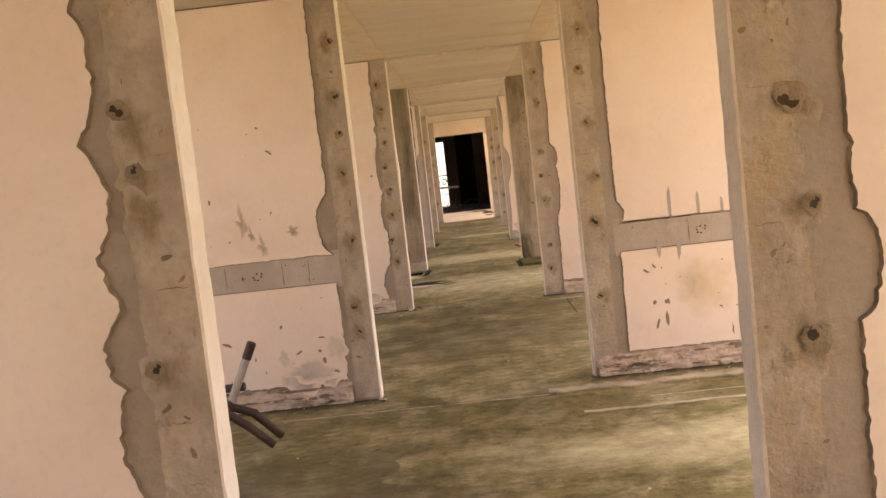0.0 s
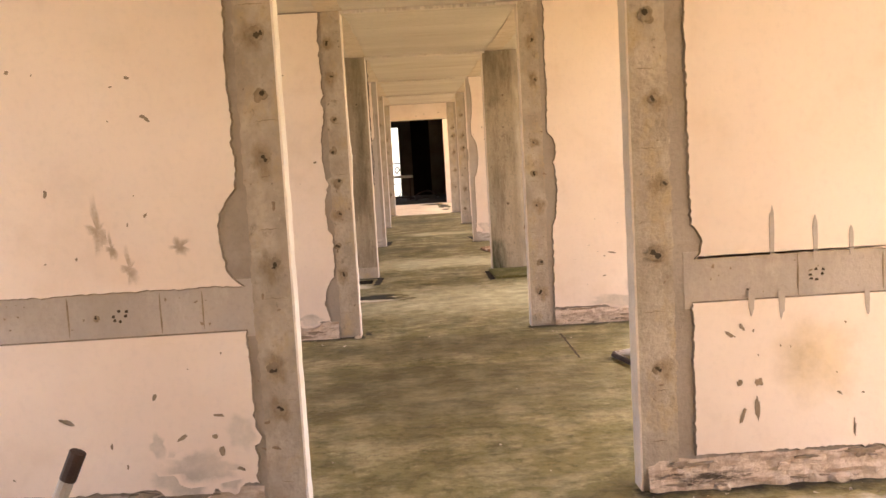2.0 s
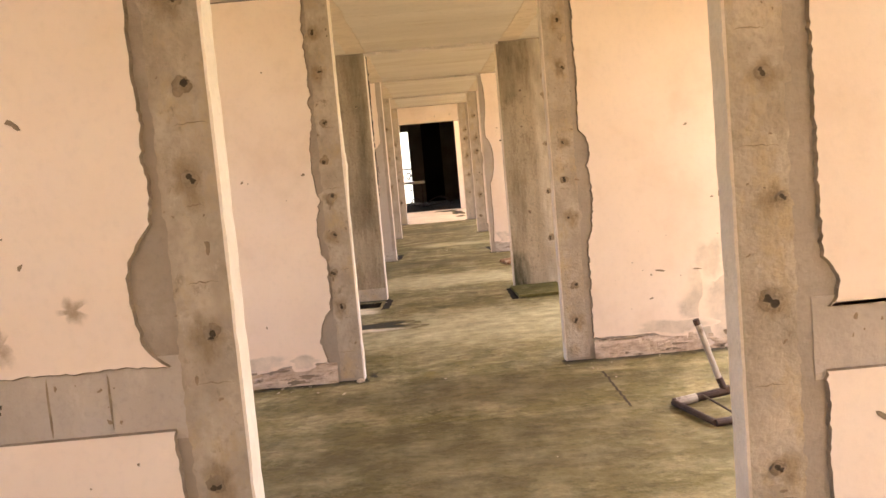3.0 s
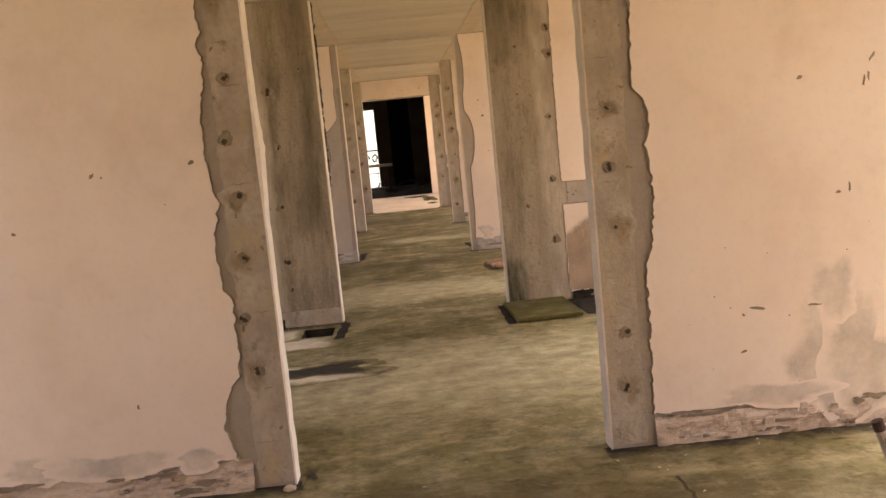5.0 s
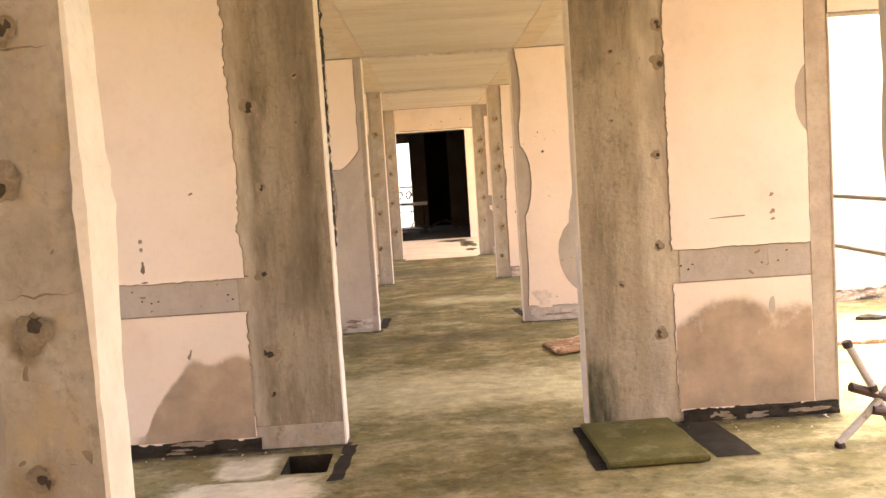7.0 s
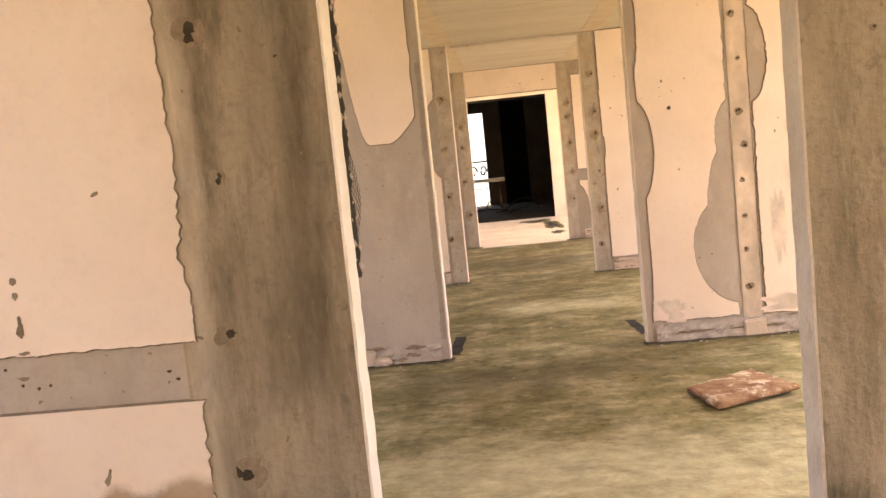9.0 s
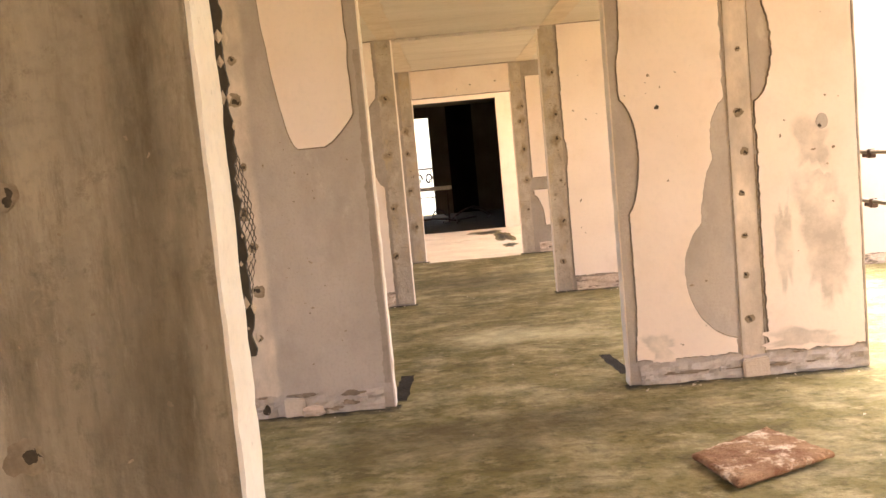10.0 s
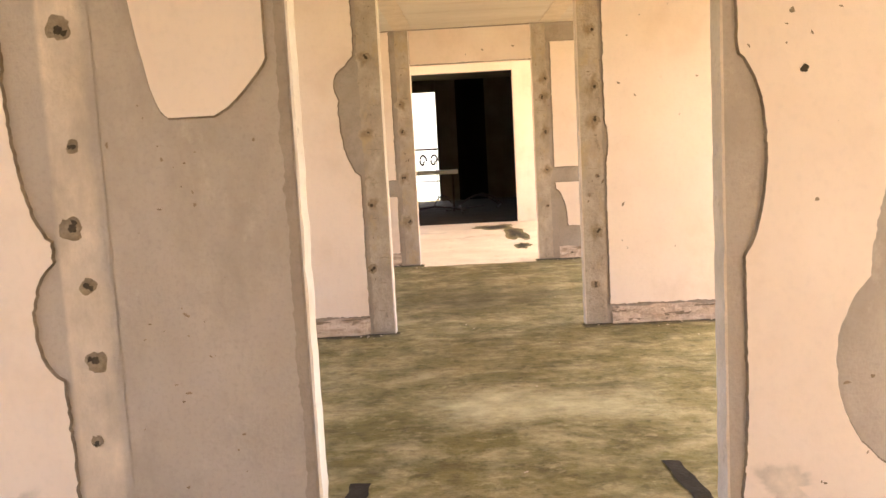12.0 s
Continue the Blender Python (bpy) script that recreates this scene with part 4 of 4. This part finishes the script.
for i in range(7):
    u = (i + 1) / 8
    tubes(fr, "slat", [(-0.3 + 1.28 * u, -0.05 + 0.25 * u, 0.025 + 0.18 * u), (-0.2 + 1.18 * u, -0.48 + 0.23 * u, 0.024)], 0.006, SLAT)

# slatted frame stacked behind the doorway
st = empty("slatted_bed_base", 3.0, 11.3, 0, "stack of dark wooden slats on tubes beyond the doorway", "bed base")
tubes(st, "tube", [(-0.5, -0.2, 0.035), (1.3, -0.3, 0.035)], 0.034, TUBE, "thick worn white tube")
tubes(st, "tube", [(-0.5, -0.08, 0.08), (1.3, -0.2, 0.08)], 0.04, RUST)
for i in range(8):
    bm = bmesh.new()
    v = box(bm, -0.45 + 0.02 * i, 1.2, 0.0 + 0.06 * i, 0.05 + 0.06 * i, 0.12 + 0.018 * i, 0.135 + 0.018 * i)
    part("slat", bm, SLAT, st)
for dx in (-0.3, 1.0):
    tubes(st, "runner", [(dx, -0.05, 0.08), (dx, 0.5, 0.24)], 0.02, RUST)
    tubes(st, "post", [(dx, 0.45, 0.0), (dx, 0.45, 0.25)], 0.02, RUST)

# crossed tubes of a broken stool
cr = empty("broken_stool", 1.95, 12.2, 0, "broken stool of crossed white and rusty tubes", "stool")
tubes(cr, "leg", [(-0.09, 0, 0.51), (0.02, 0, 0.30), (0.16, 0.05, 0.03)], 0.020, TUBE)
tubes(cr, "leg", [(-0.17, -0.05, 0.02), (0.0, 0, 0.15), (0.22, 0.05, 0.36)], 0.020, TUBE)
tubes(cr, "cross_bar", [(-0.08, 0, 0.29), (0.12, 0.02, 0.215)], 0.024, RUST)
tubes(cr, "cross_bar", [(0.02, -0.02, 0.17), (0.26, 0.0, 0.12)], 0.022, RUST)
for p in ((-0.095, 0, 0.52), (0.025, 0, 0.29), (-0.165, -0.047, 0.026)):
    tubes(cr, "cap", [p, (p[0] + 0.01, p[1], p[2] - 0.03)], 0.024, RUST)

# green pipe leaning by the side doorway
bm = bmesh.new()
tube(bm, [(-1.98, 12.6, 0.015), (-2.98, 12.72, 1.46)], 0.022, 12)
tagged(part("green_pipe", bm, GREEN), "long dull green pipe leaning in the side doorway", "pipe")

# steel guard rails along both sides
for k in (2, 3, 4):
    for s in (-1, 1):
        y0, y1 = WALLS[k] + 0.10 + (0.03 if k == 3 else 0), WALLS[k + 1]
        lift = 0.07 if s < 0 or k == 4 else 0.0
        g_ = empty("guard_rail", s * 3.0, y0, 0, "two grey steel guard rail bars between cross walls", "railing", "guard rails along the open sides")
        for z in (1.10, 0.71):
            tubes(g_, "bar", [(0, -0.02, z + lift), (0, y1 - y0 + 0.01, z + lift)], 0.019, RAIL)
            if k != 3:
                bm = bmesh.new()
                d = 1.82
                box(bm, -0.022, 0.022, d, d + 0.16, z + lift - 0.045, z + lift - 0.017)
                box(bm, -0.026, 0.026, d + 0.02, d + 0.06, z + lift - 0.05, z + lift + 0.024)
                bmesh.ops.bevel(bm, geom=bm.edges[:], offset=0.003, segments=1, affect="EDGES")
                part("clamp", bm, RUST, g_, "dark rusty pipe clamp")

# mossy slab and rotten board
bm = bmesh.new()
v = box(bm, -0.25, 0.25, -0.36, 0.36, 0, 0.028)
bmesh.ops.bevel(bm, geom=bm.edges[:], offset=0.006, segments=2, affect="EDGES")
ps = part("paving_slab", bm, MOSSPAD)
ps.matrix_basis = pose(0.86, 12.41, 0.008, 0, 0, 2)
tagged(ps, "green mossy square concrete slab at the column foot", "slab")
bm = bmesh.new()
n = 26
outer = []
cs = [(-0.28, 0.06), (-0.20, -0.34), (0.28, -0.10), (0.14, 0.31)]
for i in range(4):
    a_, b_ = Vector(cs[i]), Vector(cs[(i + 1) % 4])
    for j in range(n):
        p = a_.lerp(b_, j / n)
        q = 0.012 * noise.noise((p.x * 30, p.y * 30, 1)) + 0.008 * noise.noise((p.x * 80, p.y * 80, 3))
        outer.append(p * (1 + q / max(0.1, p.length)))
layers = []
for z, k in ((0.0, 0.97), (0.012, 1.0), (0.024, 0.985), (0.034, 0.93)):
    layers.append([bm.verts.new((p.x * k, p.y * k, z + 0.02 * (p.x + 0.28) + (0.006 * noise.noise((p.x * 20, p.y * 20, z * 50)) if z > 0.01 else 0))) for p in outer])
m_ = len(outer)
for A, B in zip(layers, layers[1:]):
    for i in range(m_):
        bm.faces.new((A[i], A[(i + 1) % m_], B[(i + 1) % m_], B[i]))
bm.faces.new(layers[0][::-1])
c_ = bm.verts.new((0, 0, 0.045))
for i in range(m_):
    bm.faces.new((layers[-1][i], layers[-1][(i + 1) % m_], c_))
bd = part("rotten_board", bm, BOARD)
bd.location = (0.95, 15.12, 0.012)
tagged(bd, "rotten brown fibreboard panel lying on the floor", "board")

# hanging lath mesh on the edge of the column opening
lm = empty("lath_mesh", -0.700, 12.945, 0, "torn rusty expanded metal lath hanging from the column edge", "wire mesh")
for j in range(11):
    pts = []
    for i in range(110):
        z = 1.17 + i * 0.0115
        w_ = 0.28 + 0.72 * math.exp(-((z - 1.36) / 0.12) ** 2)
        pts.append(((-0.020 + (j * 0.0036 + 0.0022 * (-1) ** (i + j)) * w_) + 0.006 * noise.noise((z * 5, 3, 1)), 0.008 * math.sin(i * 0.4 + j) + 0.004 * j, z))
    bm = bmesh.new()
    tube(bm, pts, 0.0011, 4)
    part("wire", bm, MESHWIRE, lm)
bm = bmesh.new()
o_ = edge_line(-0.002, 1.10, 2.595, 1, 0.014, ((1.75, 0.10, -0.006), (1.30, 0.12, -0.005)), 88)
slab_from_outline(bm, [(-0.022, 2.595), (-0.022, 1.10)] + o_, 0.012, 0.008)
part("lath_strip", bm, MESHWIRE, lm, "dark folded strip of lath")
rnd = random.Random(21)
bm = bmesh.new()
for _ in range(60):
    c = Vector((rnd.uniform(-0.012, 0.006), rnd.uniform(-0.004, 0.02), rnd.uniform(1.1, 2.55)))
    r = rnd.uniform(0.004, 0.011)
    vs = [bm.verts.new(c + Vector((d_[0] * r * rnd.uniform(0.5, 1.0), d_[1] * r * rnd.uniform(0.5, 1.0), d_[2] * r * rnd.uniform(0.8, 2.0)))) for d_ in ((1, 0, 0), (-1, 0, 0), (0, 1, 0), (0, -1, 0), (0, 0, 1), (0, 0, -1))]
    for f in ((0, 2, 4), (2, 1, 4), (1, 3, 4), (3, 0, 4), (2, 0, 5), (1, 2, 5), (3, 1, 5), (0, 3, 5)):
        bm.faces.new([vs[q] for q in f])
tagged(part("mortar_crumbs", bm, PALECON, lm), "pale mortar crumbs caught in the lath", kind="stuff")

# small box on the wall
bm = bmesh.new()
box(bm, -0.022, 0.022, -0.03, 0.0, -0.035, 0.035)
bmesh.ops.bevel(bm, geom=bm.edges[:], offset=0.005, segments=2, affect="EDGES")
sb = part("switch_box", bm, HOLE)
sb.location = (1.81, WALLS[1] - 0.0145, 1.79)
tagged(sb, "small black switch box on the cream wall", "switch")

# ---- marks and dirt on the floor ----
def streak(x0, x1, y, half, seed, name, material, label):
    n = int((x1 - x0) / 0.05)
    up = [(x0 + (x1 - x0) * i / n, y + half * (0.6 + 0.8 * noise.noise((i * 0.21, seed, 1)) + 0.5 * noise.noise((i * 0.9, seed, 2)))) for i in range(n + 1)]
    dn = [(x0 + (x1 - x0) * i / n, y - half * (0.6 + 0.8 * noise.noise((i * 0.23, seed, 6)) + 0.5 * noise.noise((i * 0.8, seed, 7)))) for i in range(n + 1)]
    bm = bmesh.new()
    lay = bm.verts.layers.float.new("inside")
    rows = []
    for a_, b_ in zip(up, dn):
        c_ = (a_[0], (a_[1] + b_[1]) / 2)
        rows.append([bm.verts.new((p[0], p[1] + g_, 0.0035)) for p, g_ in ((a_, half * 0.5), (c_, 0), (b_, -half * 0.5))])
        rows[-1][1][lay] = 0.75
    for A, B in zip(rows, rows[1:]):
        for j in (0, 1):
            bm.faces.new((A[j], A[j + 1], B[j + 1], B[j]))
    tagged(part(name, bm, material), label, "dirt", kind="stuff")

PINK = mat("pink_dust", soft=(6.0, (0.50, 0.40, 0.29), 0.6), **FLOOR_LOOK)
streak(0.35, 3.0, 5.20, 0.09, 1, "floor_streak", PINK, "pale dusty streak across the floor")
streak(0.5, 3.0, 4.66, 0.035, 2, "floor_streak", PINK, "pale dusty streak across the floor")
streak(-1.3, 0.4, 5.12, 0.012, 3, "floor_streak", PINK, "thin pale line across the floor")
streak(0.9, 2.4, 4.85, 0.012, 8, "floor_streak", PINK, "thin pale line across the floor")
floor_patch("pale_patch", blob_outline(-0.85, 11.12, 0.65, 0.30, 3.7, 44, 0.35), PALE, "pale bare screed round a broken patch")
floor_patch("floor_pothole", blob_outline(-0.78, 11.2, 0.42, 0.17, 9.7, 44, 0.4), mat("broken_screed", soft=(13.0, (0.045, 0.036, 0.025), 0.35), **FLOOR_LOOK), "dark broken patch in the screed", 0.007)
DAMPFLOOR = mat("damp_brown_floor", soft=(3.0, (0.115, 0.087, 0.042), 1.5), **FLOOR_LOOK)
for i, (cx, cy, rx, ry) in enumerate(((-0.6, 3.9, 1.5, 0.8), (0.0, 7.4, 1.9, 1.3), (0.1, 8.6, 2.0, 0.55), (-0.1, 15.9, 1.6, 0.5), (0.0, 21.6, 1.4, 0.9))):
    floor_patch("damp_floor", blob_outline(cx, cy, rx, ry, i * 2.3 + 0.9, 60, 0.3), DAMPFLOOR, "dark damp area of the mossy floor", 0.0008)
WASH = mat("worn_pale_floor", soft=(7.0, (0.60, 0.51, 0.30), 1.4), **FLOOR_LOOK)
for i, (cx, cy, rx, ry) in enumerate(((0.25, 10.75, 2.3, 1.25), (0.1, 13.9, 1.7, 0.9), (0.1, 18.3, 0.8, 0.5), (0.9, 4.0, 1.2, 0.5))):
    floor_patch("worn_floor", blob_outline(cx, cy, rx, ry, i * 2.9 + 0.4, 60, 0.3), WASH, "pale worn area of the mossy floor", 0.001)
def rough_rect(x0, x1, y0, y1, seed, skew=0.0):
    """The outline of a torn strip of felt or dirt on the floor."""
    cs_ = [(x0 + skew, y0), (x1 + skew, y0), (x1, y1), (x0, y1)]
    o = []
    for i in range(4):
        (ax, ay), (bx, by) = cs_[i], cs_[(i + 1) % 4]
        m = max(3, int(math.hypot(bx - ax, by - ay) / 0.03))
        for j in range(m):
            px, py = ax + (bx - ax) * j / m, ay + (by - ay) * j / m
            o.append((px + 0.012 * noise.noise((px * 14, py * 14, seed)), py + 0.02 * noise.noise((px * 14, py * 14, seed + 5))))
    return o


floor_patch("pale_patch", rough_rect(-1.62, -0.70, 11.86, 12.30, 7.1, 0.04), PALE, "pale bare screed in front of the pit", 0.0015)
floor_patch("pale_patch", rough_rect(-1.40, -1.02, 12.22, 12.66, 8.1), PALE, "pale bare screed beside the pit", 0.0015)
floor_patch("dark_patch", rough_rect(1.12, 1.34, 12.12, 12.74, 2.2, 0.05), DIRT_SHADE, "black dirt beside the mossy slab")
floor_patch("dark_patch", rough_rect(0.555, 0.62, 12.04, 12.80, 4.2), DIRT_SHADE, "black dirt beside the mossy slab")
floor_patch("dark_patch", rough_rect(-0.72, -0.645, 12.15, 12.74, 6.2, -0.03), DIRT_SHADE, "black dirt along the pit")
# dark marks: two torn strips behind wall 4, then uneven soft blobs
for i, (cx, cy, rx, ry) in enumerate(((-0.70, 16.97, 0.045, 0.32), (0.64, 17.12, 0.04, 0.28), (0.48, 26.6, 0.16, 0.9), (0.25, 27.6, 0.3, 0.35), (0.50, 25.2, 0.10, 0.3), (-0.66, 9.3, 0.05, 0.12))):
    floor_patch("dark_patch", blob_outline(cx, cy, rx, ry, i * 1.7, 36, 0.45) if i > 1 else rough_rect(cx - rx, cx + rx, cy - ry, cy + ry, i * 1.7, 0.05 if cx > 0 else -0.02), SOFTBLACK if i > 1 else DIRT_SHADE, "dark mark on the floor")
bm = bmesh.new()
c0 = [(0.85 + 0.02 * noise.noise((i * 0.7, 1, 1)), 8.82 - 0.85 * i / 24) for i in range(25)]
slab_from_outline(bm, [(x + 0.007, y) for x, y in c0] + [(x - 0.007, y) for x, y in c0[::-1]], 0.003, 0.001, "z")
tagged(part("floor_crack", bm, HOLE), "black crack in the concrete floor", "crack", kind="stuff")
# crumbs of plaster
rnd = random.Random(5)
bm = bmesh.new()
for _ in range(520):
    k = rnd.randrange(7)
    if rnd.random() < 0.72:
        s = rnd.choice((-1, 1))
        x, y = s * rnd.uniform(0.7, 2.6), WALLS[k] - abs(rnd.gauss(0, 0.12)) - 0.05
    else:
        x, y = rnd.uniform(-2.5, 2.5), rnd.uniform(2, 27)
    r = rnd.choice((0.004, 0.006, 0.008, 0.01, 0.015))
    c = Vector((x, y, r * 0.35))
    vs = [bm.verts.new(c + Vector((rnd.uniform(-1, 1) * r, rnd.uniform(-1, 1) * r, rnd.uniform(-0.3, 0.6) * r))) for _ in range(5)]
    for f in ((0, 1, 2), (0, 2, 3), (0, 3, 4), (0, 4, 1), (1, 2, 4), (2, 3, 4)):
        bm.faces.new([vs[q] for q in f])
tagged(part("plaster_crumbs", bm, PALECON), "crumbs of fallen plaster scattered on the floor", "debris", kind="stuff")
# lumps at wall feet
for x, y, sx in ((-1.22, 16.50, 0.07), (-0.735, 9.13, 0.03), (-0.70, 5.38, 0.03), (1.0, 5.42, 0.035), (1.5, 5.42, 0.05)):
    bm = bmesh.new()
    bmesh.ops.create_icosphere(bm, subdivisions=2, radius=1)
    for v in bm.verts:
        v.co = Vector((v.co.x * sx, v.co.y * sx * 0.6, v.co.z * sx * 0.5)) * (1 + 0.35 * noise.noise(v.co * 2 + Vector((x, y, 0))))
    lump = part("plaster_lump", bm, BRICK)
    lump.location = (x, y, sx * 0.4)
    tagged(lump, "broken lump of pale plaster at the wall foot", "debris")

# ---- end room ----
bn = empty("bench", -0.72, 31.0, 0, "low bench with a white top among rubbish", "bench")
bm = bmesh.new()
box(bm, -0.55, 0.40, -0.2, 0.2, 0.70, 0.77)
bmesh.ops.bevel(bm, geom=bm.edges[:], offset=0.008, segments=2, affect="EDGES")
part("top", bm, REVEAL, bn, "white bench top")
for dx in (-0.45, 0.3):
    for dy in (-0.15, 0.15):
        tubes(bn, "leg", [(dx, dy, 0), (dx, dy, 0.70)], 0.02, RUST)
rnd = random.Random(9)
for i in range(9):
    bm = bmesh.new()
    x, y = rnd.uniform(-1.4, 1.2), rnd.uniform(30.3, 32.6)
    a = rnd.uniform(0, 6.3)
    l_ = rnd.uniform(0.3, 0.6)
    pts = [(x + math.cos(a) * l_ * u, y + math.sin(a) * l_ * u, 0.03 + 0.10 * math.sin(3.14 * (u + 1) / 2) * (i % 3)) for u in (-1, -0.5, 0, 0.5, 1)]
    tube(bm, pts, 0.016, 8)
    tagged(part("scrap_pipe", bm, RUST), "bent dark scrap pipe on the littered floor", "scrap", "scrap in the end room")
rl = empty("balcony_railing", -1.4, 34.02, 0, "dark wrought iron balcony railing with scrolls", "railing")
tubes(rl, "top_rail", [(-0.65, 0, 1.12), (0.65, 0, 1.12)], 0.024, RUST)
tubes(rl, "lower_rail", [(-0.65, 0, 0.42), (0.65, 0, 0.42)], 0.014, RUST)
for i in range(3):
    x = -0.6 + 0.6 * i
    tubes(rl, "baluster", [(x, 0, 0.0), (x, 0, 1.12)], 0.010, RUST)
for x in (0.30, 0.54):
    tubes(rl, "scroll", [(x + 0.09 * math.cos(q * 0.5) * (1 - q / 18), -0.015, 0.86 + 0.16 * math.sin(q * 0.5) * (1 - q / 18)) for q in range(14)], 0.024, RUST)

# rubbish beyond the side doorway
for i, (x, y, sx, sy) in enumerate(((-2.95, 13.9, 0.34, 0.16), (-3.5, 15.1, 0.2, 0.12), (-3.4, 15.6, 0.12, 0.1), (2.95, 14.6, 0.5, 0.1), (3.5, 15.5, 0.12, 0.06))):
    bm = bmesh.new()
    o = blob_outline(0, 0, sx, sy, i * 3.1 + 0.5, 30, 0.3)
    a_ = [bm.verts.new((u, v, 0.004)) for u, v in o]
    b_ = [bm.verts.new((u * 0.95, v * 0.95, 0.03 + 0.02 * noise.noise((u * 6, v * 6, i)))) for u, v in o]
    c_ = bm.verts.new((0, 0, 0.045))
    bm.faces.new(a_[::-1])
    for q in range(len(o)):
        r = (q + 1) % len(o)
        bm.faces.new((a_[q], a_[r], b_[r], b_[q]))
        bm.faces.new((b_[q], b_[r], c_))
    ob = part("roofing_felt", bm, BOARD if i == 3 else DIRT_SHADE)
    ob.location = (x, y, 0)
    tagged(ob, "curled brown scrap of board on the floor" if i == 3 else "curled black scrap of roofing felt on the floor", "scrap", "scrap beyond the side doorways")

# glowing sheet added beyond the far balcony so its doorway reads bright cream
gl = bpy.data.materials.new("backdrop_glow")
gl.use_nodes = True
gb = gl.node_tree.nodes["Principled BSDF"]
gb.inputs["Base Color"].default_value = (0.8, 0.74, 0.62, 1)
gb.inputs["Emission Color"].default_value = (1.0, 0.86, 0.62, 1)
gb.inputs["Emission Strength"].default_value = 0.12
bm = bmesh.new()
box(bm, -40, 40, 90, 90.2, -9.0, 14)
tagged(part("backdrop", bm, gl), "glowing cream backdrop added beyond the balcony", "backdrop", kind="structure")
